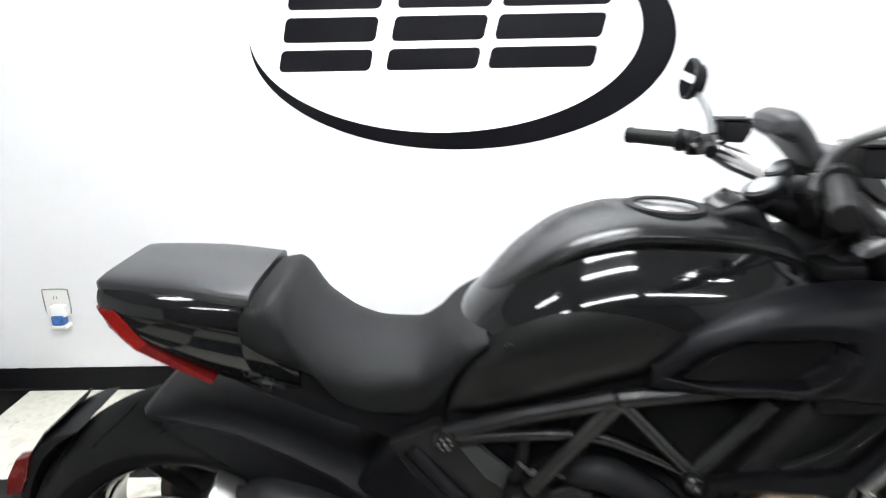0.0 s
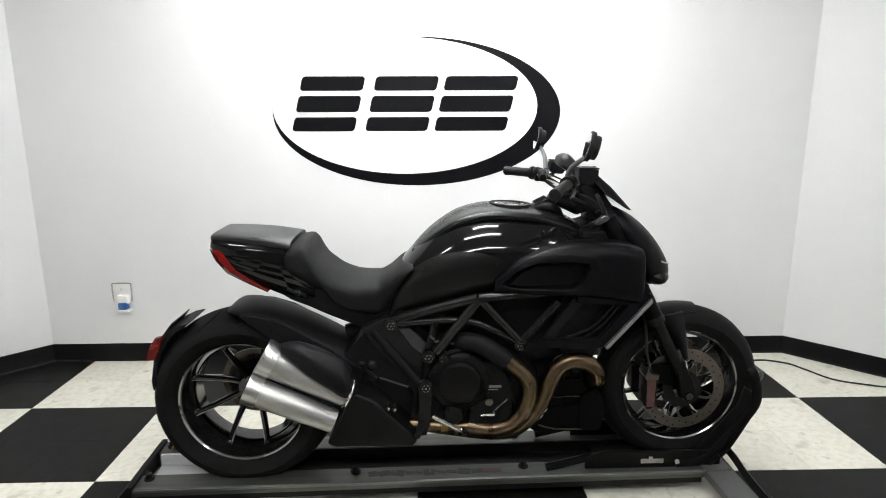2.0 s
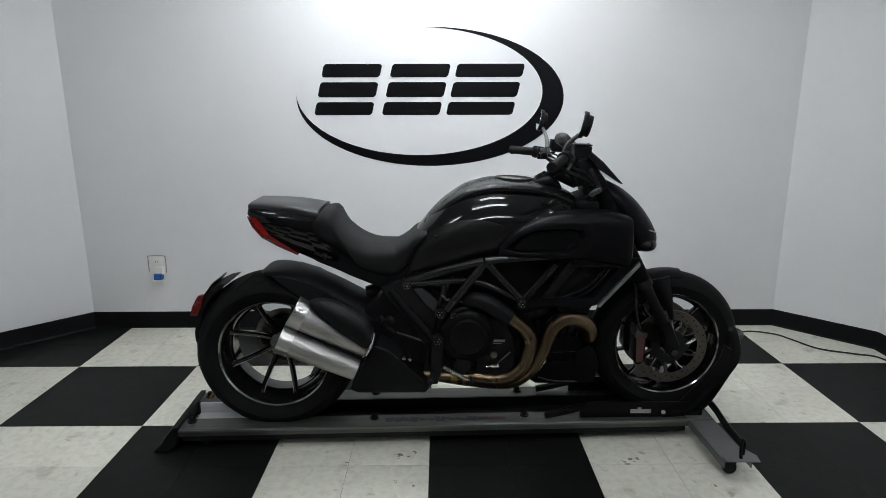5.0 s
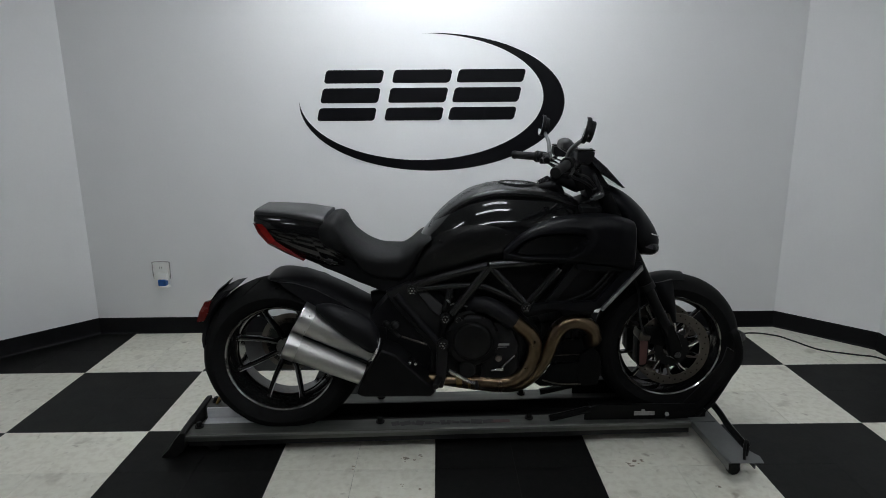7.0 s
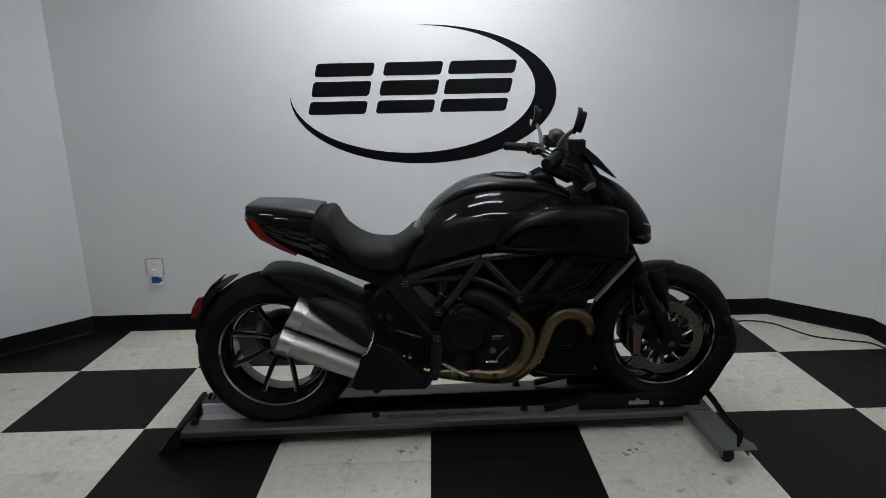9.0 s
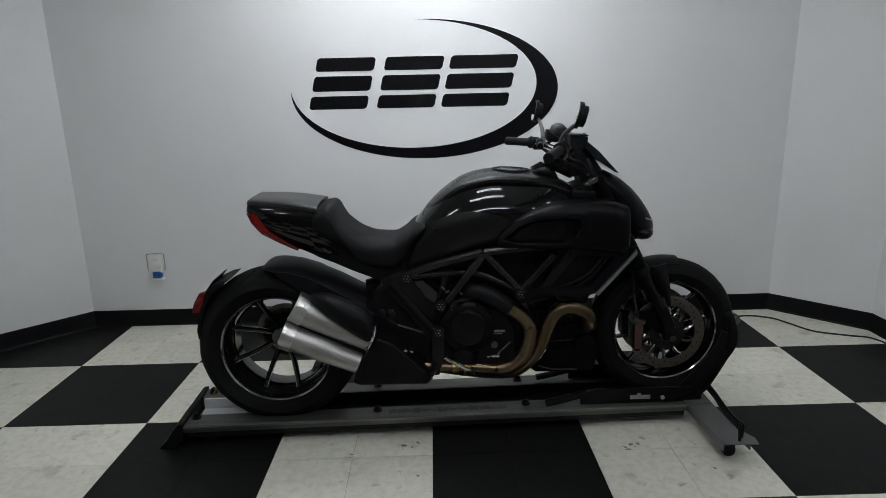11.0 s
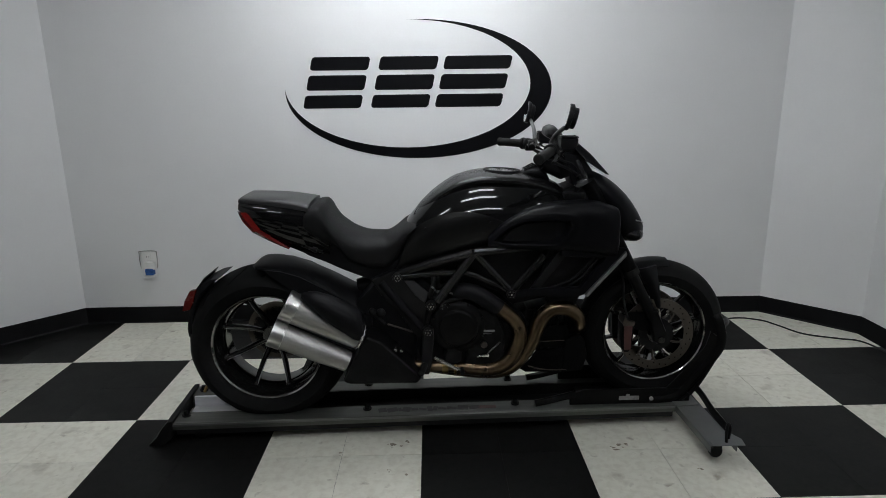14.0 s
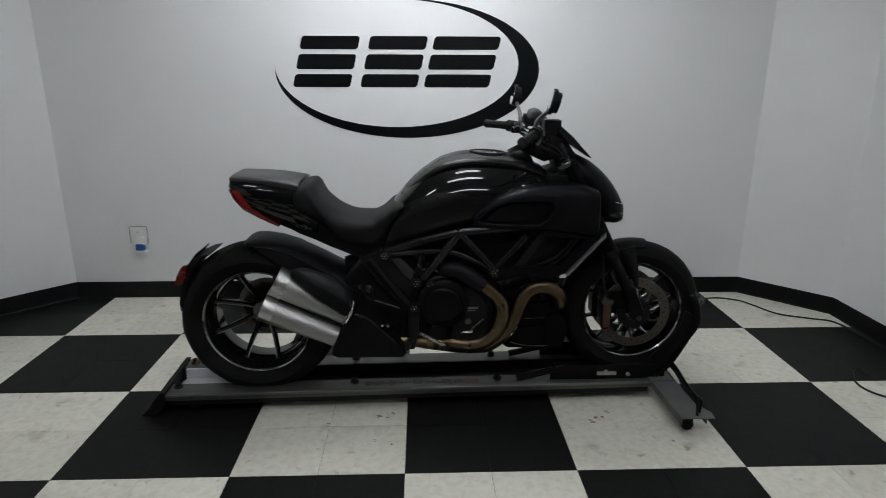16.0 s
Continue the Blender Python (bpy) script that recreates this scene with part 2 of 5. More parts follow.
def tube(points, r, n=12, per=6, flat=1.0):
    """A swept round bar; r may be a pair (start, end); flat squashes it."""
    path = spline(points, per)
    bm = bmesh.new()
    rings, up = [], None
    for i, p in enumerate(path):
        d = (path[min(i + 1, len(path) - 1)] - path[max(i - 1, 0)]).normalized()
        if up is None:
            up = d.orthogonal().normalized() if abs(d.y) > 0.9 else Vector((0, 1, 0)).cross(d).normalized()
        up = (up - d * up.dot(d)).normalized()
        side = d.cross(up)
        rad = r if isinstance(r, (int, float)) else r[0] + (r[1] - r[0]) * i / (len(path) - 1)
        rings.append([bm.verts.new(p + up * (rad * math.cos(2 * math.pi * k / n)) + side * (flat * rad * math.sin(2 * math.pi * k / n))) for k in range(n)])
    for a, b in zip(rings, rings[1:]):
        for k in range(n):
            bm.faces.new((a[k], a[(k + 1) % n], b[(k + 1) % n], b[k]))
    bm.faces.new(rings[0][::-1])
    bm.faces.new(rings[-1])
    bmesh.ops.recalc_face_normals(bm, faces=bm.faces)
    return bm


def lathe(profile, cx, cy, cz, n=64, closed=True):
    """Turned about the y axis: profile of (radius, y)."""
    bm = bmesh.new()
    rows = []
    for k in range(n):
        a = 2 * math.pi * k / n
        rows.append([bm.verts.new((cx + r * math.cos(a), cy + y, cz + r * math.sin(a))) for r, y in profile])
    m = len(profile)
    for k in range(n):
        a, b = rows[k], rows[(k + 1) % n]
        for j in range(m if closed else m - 1):
            bm.faces.new((a[j], a[(j + 1) % m], b[(j + 1) % m], b[j]))
    if not closed:
        bmesh.ops.holes_fill(bm, edges=bm.edges)
    bmesh.ops.recalc_face_normals(bm, faces=bm.faces)
    return bm


def bevelled(bm, width, segments=2, angle=30):
    if width:
        edges = [e for e in bm.edges if e.is_manifold and e.calc_face_angle(0) > radians(angle)]
        bmesh.ops.bevel(bm, geom=edges, offset=width, segments=segments, affect="EDGES", profile=0.6, clamp_overlap=True)
    return bm


def box(x0, x1, y0, y1, z0, z1, bev=0.0, turn=None):
    bm = bmesh.new()
    bmesh.ops.create_cube(bm, size=1)
    m = Matrix.Translation(((x0 + x1) / 2, (y0 + y1) / 2, (z0 + z1) / 2))
    if turn:
        m = m @ turn
    bmesh.ops.transform(bm, matrix=m @ Matrix.Diagonal((x1 - x0, y1 - y0, z1 - z0, 1)), verts=bm.verts)
    return bevelled(bm, bev)


def slab(outline, lo, hi, axis="y", bev=0.0, segments=2):
    """An outline with thickness: in x, z for axis y; in x, y for axis z."""
    bm = bmesh.new()
    put = (lambda a, b, c: (a, c, b)) if axis == "y" else (lambda a, b, c: (a, b, c))
    low = [bm.verts.new(put(a, b, lo)) for a, b in outline]
    top = [bm.verts.new(put(a, b, hi)) for a, b in outline]
    n = len(outline)
    bm.faces.new(low)
    bm.faces.new(top[::-1])
    for i in range(n):
        bm.faces.new((low[i], top[i], top[(i + 1) % n], low[(i + 1) % n]))
    bmesh.ops.recalc_face_normals(bm, faces=bm.faces)
    return bevelled(bm, bev, segments)


def ball(x, y, z, rx, ry, rz, turn=None, seg=20):
    bm = bmesh.new()
    bmesh.ops.create_uvsphere(bm, u_segments=seg, v_segments=seg // 2, radius=1)
    m = Matrix.Translation((x, y, z)) @ (turn or Matrix()) @ Matrix.Diagonal((rx, ry, rz, 1))
    bmesh.ops.transform(bm, matrix=m, verts=bm.verts)
    return bm


def rod(a, b, r, r2=None, n=16, bev=0.0):
    """A straight round bar from a to b."""
    bm = tube([a, b], (r, r if r2 is None else r2), n)
    return bevelled(bm, bev, 2, 50)


def join(*parts):
    bm = parts[0]
    for other in parts[1:]:
        me = bpy.data.meshes.new("join")
        other.to_mesh(me)
        other.free()
        bm.from_mesh(me)
        bpy.data.meshes.remove(me)
    return bm


def mesh_of(bm, mat, name, origin=(0, 0, 0), sharp=35):
    me = bpy.data.meshes.new(name)
    bmesh.ops.translate(bm, vec=-Vector(origin), verts=bm.verts)
    bm.to_mesh(me)
    bm.free()
    me.materials.append(mat)
    me.shade_smooth()
    me.set_sharp_from_angle(angle=radians(sharp))
    # normals weighted by area keep broad faces flat beside their bevels
    nl, nf = len(me.loops), len(me.polygons)
    vert, total = np.zeros(nl, int), np.zeros(nf, int)
    area, normal, corner = np.zeros(nf), np.zeros(nf * 3), np.zeros(nl * 3)
    me.loops.foreach_get("vertex_index", vert)
    me.polygons.foreach_get("loop_total", total)
    me.polygons.foreach_get("area", area)
    me.polygons.foreach_get("normal", normal)
    me.corner_normals.foreach_get("vector", corner)
    face = np.repeat(np.arange(nf), total)
    sums = np.zeros((len(me.vertices), 3))
    np.add.at(sums, vert, (normal.reshape(-1, 3) * area[:, None])[face])
    sums /= np.maximum(np.linalg.norm(sums, axis=1), 1e-12)[:, None]
    hard = np.zeros(len(me.vertices), bool)
    for e in me.edges:
        if e.use_edge_sharp:
            hard[e.vertices[0]] = hard[e.vertices[1]] = True
    out = np.where(hard[vert][:, None], corner.reshape(-1, 3), sums[vert])
    me.normals_split_custom_set([tuple(v) for v in out])
    return me


def thing(name, origin, label, category, group="", kind=""):
    """An Empty at a thing's base."""
    ob = new(name)
    ob.location = origin
    ob["origin"] = list(origin)
    return tagged(ob, label, category, group, kind)


SETTLE = {}


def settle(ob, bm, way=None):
    """Applies to a part's points the placing or warp kept for its thing."""
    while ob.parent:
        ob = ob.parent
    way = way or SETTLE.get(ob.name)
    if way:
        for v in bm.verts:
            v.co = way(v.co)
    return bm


def part(name, bm, mat, parent, label="", way=None):
    origin = parent["origin"] if "origin" in parent else (0, 0, 0)
    settle(parent, bm, way)
    ob = new(name, mesh_of(bm, mat, name, origin))
    ob.parent = parent
    ob["origin"] = list(origin)
    return tagged(ob, label)


def solo(name, bm, mat, label, category, origin=(0, 0, 0), group="", kind=""):
    ob = new(name, mesh_of(bm, mat, name, origin))
    ob.location = origin
    ob["origin"] = list(origin)
    return tagged(ob, label, category, group, kind)


# ---- room ----
WALL_Y, SIDE_X, CUT_Y, CUT_X, BACK_Y, CEILING_Z = 1.19, 2.44, 0.80, 2.065, -4.27, 2.6
PLAN = [(-SIDE_X, BACK_Y), (-SIDE_X, CUT_Y), (-CUT_X, WALL_Y), (CUT_X, WALL_Y), (SIDE_X, CUT_Y), (SIDE_X, BACK_Y)]


def wall(name, a, b, thick, z0, z1, mat, label, category, inset=0.0):
    """A straight piece of wall whose inner face runs from a to b (room on the right-hand side of that way)."""
    d = (Vector(b) - Vector(a)).normalized()
    out = Vector((-d.y, d.x))
    p = [Vector(a) - out * inset, Vector(b) - out * inset, Vector(b) + out * thick, Vector(a) + out * thick]
    return solo(name, slab([(v.x, v.y) for v in p], z0, z1, "z"), mat, label, category, kind="structure")


names = ["wall_west", "wall_northwest", "wall_north", "wall_northeast", "wall_east", "wall_south"]
for i, name in enumerate(names):
    a, b = PLAN[i], PLAN[(i + 1) % 6]
    if name == "wall_south":
        wall(name, a, b, 0.12, -0.1, CEILING_Z, WALL_GREY, "plain unseen partition closing the room, dark to cut bounced light", "wall")
    else:
        wall(name, a, b, 0.12, -0.1, CEILING_Z, WALL, "smooth white painted plaster wall", "wall")


def baseboard(i):
    a, b = Vector(PLAN[i]), Vector(PLAN[(i + 1) % 6])
    d = (b - a).normalized()
    out = Vector((-d.y, d.x))
    bm = bmesh.new()
    prof = [(0.0005, 0.0), (0.014, 0.0), (0.008, 0.006), (0.005, 0.014), (0.0045, 0.094), (0.003, 0.099), (0.0005, 0.1)]
    ends = []
    for p, s in ((a, 1), (b, -1)):
        ends.append([bm.verts.new((*(p - out * u + d * s * u * 0.4), z)) for u, z in prof])
    for k in range(len(prof)):
        bm.faces.new((ends[0][k], ends[0][(k + 1) % 7], ends[1][(k + 1) % 7], ends[1][k]))
    bm.faces.new(ends[0])
    bm.faces.new(ends[1][::-1])
    bmesh.ops.recalc_face_normals(bm, faces=bm.faces)
    return solo("baseboard", bm, VINYL, "black vinyl cove base along the wall", "baseboard", kind="structure")


for i in range(6):
    baseboard(i)

floor = solo("floor", slab([(x * 1.0, y) for x, y in PLAN], -0.1, -0.003, "z"), GROUT, "chequered black and pale vinyl tile floor", "floor", kind="structure")
solo("ceiling", box(-2.6, 2.6, BACK_Y - 0.15, WALL_Y + 0.15, CEILING_Z, CEILING_Z + 0.1), CEIL, "plain grey ceiling, out of view", "ceiling", kind="structure")


def fixture(x, y, length=1.22):
    z = CEILING_Z
    f = thing("ceiling_light", (x, y, z), "unseen white twin-tube fluorescent batten, placed to suit the light", "ceiling light", "fluorescent battens")
    h = length / 2
    part("housing", box(x - h - 0.02, x + h + 0.02, y - 0.06, y + 0.06, z - 0.05, z, 0.006), HOUSING, f)
    for s in (-0.045, 0.045):
        part("lamp_tube", rod((x - h, y + s, z - 0.075), (x + h, y + s, z - 0.075), 0.016), TUBE, f)
    for s in (-1, 1):
        part("end_cap", box(x + s * (h + 0.01) - 0.012, x + s * (h + 0.01) + 0.012, y - 0.065, y + 0.065, z - 0.1, z - 0.05, 0.004), HOUSING, f)
    return f


# Unseen battens: some inferred from tank highlights, some added to brighten the walls.
for fx, fy, length in ((-0.04, 0.60, 1.22), (-0.04, 0.36, 0.9), (0.20, -0.28, 0.65), (0.16, -0.87, 0.85), (-1.10, -1.05, 0.3), (1.4, -1.3, 0.3), (-1.05, -2.45, 0.4), (0.22, -2.45, 1.22), (1.55, -2.45, 0.80)):
    fixture(fx, fy, length)


# ---- wall graphic ----
def crescent():
    """Two ellipses that touch at the left and at the top."""
    out, inn = [], []
    for k in range(97):
        a = radians(90 - 270 * k / 96)
        out.append((-0.017 + 0.750 * math.cos(a), 1.355 + 0.379 * math.sin(a)))
        inn.append((-0.078 + 0.690 * math.cos(a), 1.3855 + 0.3475 * math.sin(a)))
    bm = bmesh.new()
    y0, y1 = WALL_Y - 0.0015, WALL_Y - 0.0002
    rows = [[bm.verts.new((p[0], y, p[1])) for p, y in ((o, y0), (i, y0), (i, y1), (o, y1))] for o, i in zip(out, inn)]
    for a, b in zip(rows, rows[1:]):
        for k in range(4):
            bm.faces.new((a[k], a[(k + 1) % 4], b[(k + 1) % 4], b[k]))
    bmesh.ops.recalc_face_normals(bm, faces=bm.faces)
    return bm


def leaning_bar(x0, x1, z0, z1, zref, r=0.018, slant=0.24):
    """A bar with rounded ends that leans to the right."""
    pts = []
    for cx, cz, a0 in ((x1 - r, z1 - r, 0), (x0 + r, z1 - r, 90), (x0 + r, z0 + r, 180), (x1 - r, z0 + r, 270)):
        for k in range(7):
            a = radians(a0 + 15 * k)
            px, pz = cx + r * math.cos(a), cz + r * math.sin(a)
            pts.append((px + slant * (pz - zref), pz))
    return slab(pts, WALL_Y - 0.0015, WALL_Y - 0.0003)


graphic = thing("wall_graphic", (0, WALL_Y, 1.35), "black vinyl swoosh and leaning bars on the white wall", "wall graphic")
part("swoosh", crescent(), DECAL, graphic)
Z0, Z1 = 1.262, 1.540
for bx, bw in ((-0.673, 0.325), (-0.292, 0.325), (0.070, 0.375)):
    for z0, z1 in ((Z0, Z0 + 0.072), (Z0 + 0.098, Z0 + 0.180), (Z0 + 0.206, Z1)):
        part("bar", leaning_bar(bx, bx + bw, z0, z1, Z0), DECAL, graphic)


# ---- wall outlet ----
ox, oz = -1.650, 0.388
outlet = thing("wall_outlet", (ox, WALL_Y, oz), "white duplex outlet plate on the wall", "outlet")
part("cover_plate", box(ox - 0.048, ox + 0.048, WALL_Y - 0.006, WALL_Y, oz - 0.050, oz + 0.058, 0.003), WHITE_PLASTIC, outlet)
part("receptacle", box(ox - 0.017, ox + 0.017, WALL_Y - 0.0085, WALL_Y - 0.005, oz + 0.006, oz + 0.042, 0.003), WHITE_PLASTIC, outlet)
# Grey outline paints the shadow gap between cover plate and wall.
part("plate_gap_line", tube([(ox - 0.046, WALL_Y - 0.003, oz - 0.046), (ox - 0.051, WALL_Y - 0.003, oz - 0.02), (ox - 0.051, WALL_Y - 0.003, oz + 0.045), (ox - 0.042, WALL_Y - 0.003, oz + 0.060), (ox + 0.042, WALL_Y - 0.003, oz + 0.060), (ox + 0.051, WALL_Y - 0.003, oz + 0.045), (ox + 0.051, WALL_Y - 0.003, oz - 0.02), (ox + 0.046, WALL_Y - 0.003, oz - 0.046)], 0.0028, 6, 4), PLATE_GREY, outlet, "grey line for the shadow gap round the plate")
for s in (-0.006, 0.006):
    part("slot", box(ox + s - 0.001, ox + s + 0.001, WALL_Y - 0.0092, WALL_Y - 0.008, oz + 0.02, oz + 0.032), GREY_INK, outlet)
fx0, fz0 = ox + 0.014, oz - 0.038
fresh = thing("air_freshener", (fx0, WALL_Y - 0.006, fz0), "white plug-in air freshener with a blue refill", "air freshener")
part("plug_body", box(fx0 - 0.026, fx0 + 0.030, WALL_Y - 0.042, WALL_Y - 0.006, fz0 - 0.010, fz0 + 0.040, 0.010), WHITE_PLASTIC, fresh)
part("refill", box(fx0 - 0.022, fx0 + 0.024, WALL_Y - 0.050, WALL_Y - 0.012, fz0 - 0.040, fz0 + 0.000, 0.006), BLUE, fresh, "blue gel refill")
part("tray", box(fx0 - 0.028, fx0 + 0.034, WALL_Y - 0.053, WALL_Y - 0.006, fz0 - 0.054, fz0 - 0.040, 0.005), WHITE_PLASTIC, fresh)

# ---- cords on the floor ----
solo("power_cord", tube([(1.28, 0.62, 0.005), (1.5, 0.86, 0.005), (1.82, 1.055, 0.005), (1.985, 1.022, 0.005), (2.045, 0.935, 0.005), (2.12, 0.795, 0.005), (2.27, 0.720, 0.005), (2.37, 0.665, 0.005), (2.40, 0.45, 0.005), (2.41, 0.1, 0.005)], 0.0048, 8), CORD, "black power cord lying along the floor", "cord")
solo("extension_cord", tube([(2.10, 0.10, 0.005), (2.06, 0.06, 0.005), (2.02, -0.02, 0.005), (2.02, -0.09, 0.005), (2.06, -0.15, 0.005), (2.16, -0.24, 0.005), (2.32, -0.30, 0.005)], 0.0048, 8), CORD, "black extension cord curled on the tiles", "cord")

# ---- scuffs on the tiles ----
def scuff(x, y, spots, spread, seed):
    rng = random.Random(seed)
    bm = bmesh.new()
    for _ in range(spots):
        cx, cy, r = x + rng.gauss(0, spread), y + rng.gauss(0, spread * 0.7), rng.uniform(0.003, 0.009)
        ring = [(cx + r * rng.uniform(0.5, 1.3) * math.cos(a * 0.785), cy + r * rng.uniform(0.4, 1.0) * math.sin(a * 0.785)) for a in range(8)]
        low = [bm.verts.new((a, b, 0.0004)) for a, b in ring]
        top = [bm.verts.new((a, b, 0.0009)) for a, b in ring]
        bm.faces.new(low[::-1])
        bm.faces.new(top)
        for k in range(8):
            bm.faces.new((low[k], low[(k + 1) % 8], top[(k + 1) % 8], top[k]))
    return solo("floor_scuff", bm, SCUFF, "brownish dried scuff marks on a pale tile", "stain", (x, y, 0), kind="structure")


for sx, sy, count, spread, seed in ((-0.125, -0.240, 9, 0.016, 3), (-0.072, -0.214, 3, 0.006, 4), (0.748, -0.280, 8, 0.014, 5), (0.787, -0.269, 2, 0.004, 6), (1.013, -0.445, 3, 0.006, 7), (-0.33, -0.30, 3, 0.010, 8), (-0.10, -0.42, 4, 0.03, 9)):
    scuff(sx, sy, count, spread, seed)

# ---- motorcycle dolly ----
YC = -0.06
dolly = thing("motorcycle_dolly", (0, -0.004, 0), "aluminium motorcycle dolly with a black wheel chock under the motorcycle", "motorcycle dolly")
RAIL_Z = 0.090
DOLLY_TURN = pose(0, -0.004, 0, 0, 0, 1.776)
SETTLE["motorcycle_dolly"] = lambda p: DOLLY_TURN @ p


def spread_from_eye(p):
    """Scales points away from the camera's standpoint, more towards the front: set back and slightly turned, still
    fitting its view.
    """
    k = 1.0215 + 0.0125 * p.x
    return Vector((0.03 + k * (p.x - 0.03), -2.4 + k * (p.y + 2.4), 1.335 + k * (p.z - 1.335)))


def rail(y_in, y_out, x0, x1):
    """A pressed side rail: flat top, rolled outer lip, return flange and inner wall."""
    s = 1 if y_out > y_in else -1
    prof = [(y_in, RAIL_Z), (y_out - s * 0.004, RAIL_Z), (y_out, RAIL_Z - 0.003), (y_out, RAIL_Z - 0.012), (y_out - s * 0.004, RAIL_Z - 0.014), (y_out - s * 0.004, RAIL_Z - 0.030), (y_in + s * 0.004, RAIL_Z - 0.030), (y_in + s * 0.004, 0.022), (y_in, 0.022)]
    bm = bmesh.new()
    a = [bm.verts.new((x0, y, z)) for y, z in prof]
    b = [bm.verts.new((x1, y, z)) for y, z in prof]
    for k in range(len(prof)):
        bm.faces.new((a[k], a[(k + 1) % len(prof)], b[(k + 1) % len(prof)], b[k]))
    bm.faces.new(a)
    bm.faces.new(b[::-1])
    bmesh.ops.recalc_face_normals(bm, faces=bm.faces)
    return bm


near_rail = part("side_rail", rail(-0.074, -0.163, -1.000, 1.024), ALU, dolly, "scuffed aluminium side rail")
far_rail = part("side_rail", rail(0.073, 0.161, -1.000, 1.024), ALU, dolly, "scuffed aluminium side rail")
for r_, ya, yb in ((near_rail, -0.1655, -0.1634), (far_rail, 0.1614, 0.1635)):
    part("rail_lip", box(-0.998, 1.022, ya, yb, RAIL_Z - 0.011, RAIL_Z - 0.002, 0.0006), LEG, r_, "lighter grey rail edge")
part("skirt", box(-0.985, 1.015, -0.1585, -0.1550, 0.040, RAIL_Z - 0.0145), SATIN, near_rail, "dark strip below the rail lip")
part("channel_floor", box(-0.99, 1.02, -0.073, 0.072, 0.034, 0.042), SATIN, dolly, "black channel floor")
# Dark sheet added as the shade the motorcycle casts on the rail's inner face.
part("channel_shade", box(-0.75, 1.02, 0.0675, 0.0725, 0.0425, RAIL_Z - 0.002), SATIN, dolly, "dark sheet for the shade on the channel wall")
part("inner_plate", join(box(-0.985, -0.752, 0.060, 0.0725, 0.0425, RAIL_Z - 0.0005, 0.002), box(-0.985, -0.752, -0.072, 0.060, 0.0425, 0.0465, 0.001)), ALU_LIT, dolly, "inner plate in aluminium lightened for reflected light")
for y0, y1 in ((-0.090, -0.0745), (0.0735, 0.089)):
    part("underframe", box(-0.96, 1.02, y0, y1, 0.024, 0.059), SATIN, dolly)


def knob(x, y):
    part("knob", join(rod((x, y, RAIL_Z), (x, y, RAIL_Z + 0.022), 0.012, 0.010, 12, 0.002), rod((x, y, RAIL_Z), (x, y, RAIL_Z + 0.005), 0.018, 0.018, 12)), RUBBER_MOULD, dolly, "black rubber bumper knob")


for x in (-0.962, -0.236, 0.372):
    knob(x, -0.098)
for x in (-0.962, -0.244, 0.375):
    knob(x, 0.122)
# script and red mark on the near rail
rng = random.Random(5)
x = -0.19
while x < 0.19:
    w = rng.uniform(0.012, 0.045)
    h = rng.uniform(0.012, 0.038)
    part("script_bar", box(x, x + w, -0.115 - h / 2, -0.115 + h / 2, RAIL_Z + 0.0003, RAIL_Z + 0.0010, 0, pose(0, 0, 0, 0, 0, rng.uniform(-20, 20))), GREY_INK, near_rail, "grey unreadable script")
    x += w + 0.003
part("mark", box(0.215, 0.29, -0.128, -0.104, RAIL_Z + 0.0003, RAIL_Z + 0.0010), RED_PAINT, near_rail, "faded red mark")
# rear ramp lip
part("ramp_lip", slab([(-0.992, 0.104), (-1.012, 0.102), (-1.036, 0.074), (-1.060, 0.036), (-1.092, 0.006), (-1.092, 0.0), (-1.04, 0.0), (-1.003, 0.030)], -0.172, 0.160, "y", 0.005), RUBBER_MOULD, dolly, "black rubber ramp lip")


# cross legs with castors
def cross_leg(s):
    """s: -1 towards the near side, 1 towards the far side."""
    y0, y1 = s * 0.150, s * 0.458
    lo, hi = min(y0, y1), max(y0, y1)
    leg = part("cross_leg", join(box(1.026, 1.128, lo, hi, 0.0845, 0.0885, 0.0015), box(1.026, 1.030, lo, hi, 0.060, 0.0850, 0.001), box(1.124, 1.128, lo, hi, 0.060, 0.0850, 0.001)), LEG, dolly, "grey aluminium cross leg")
    part("leg_root", box(1.020, 1.120, min(s * 0.070, s * 0.168), max(s * 0.070, s * 0.168), 0.0890, 0.0935, 0.0015), LEG, leg, "grey bolted joint plate")
    part("root_bolt", rod((1.070, s * 0.100, 0.0930), (1.070, s * 0.100, 0.106), 0.013, 0.011, 12, 0.002), RUBBER_MOULD, leg)
    part("end_plate", slab([(1.034, y1 + s * 0.006), (1.150, y1 + s * 0.012), (1.158, y1 - s * 0.030), (1.130, y1 - s * 0.085), (1.110, y1 - s * 0.085), (1.034, y1 - s * 0.03)], 0.0890, 0.0915, "z"), LEG, leg)
    yw = s * 0.392
    part("castor", join(lathe([(0.0, -0.013), (0.021, -0.013), (0.025, -0.007), (0.025, 0.007), (0.021, 0.013), (0.0, 0.013)], 1.082, yw, 0.025, 24), box(1.064, 1.100, yw - 0.018, yw + 0.018, 0.042, 0.084, 0.005)), RUBBER_MOULD, leg, "black castor")
    part("pull_loop", tube([(1.092, y1 - s * 0.014, 0.090), (1.092, y1 - s * 0.020, 0.140), (1.100, y1 - s * 0.026, 0.156), (1.110, y1 - s * 0.032, 0.140), (1.112, y1 - s * 0.038, 0.090)], 0.006, 8), SATIN, leg, "black pull loop")
    return leg


cross_leg(-1)
cross_leg(1)
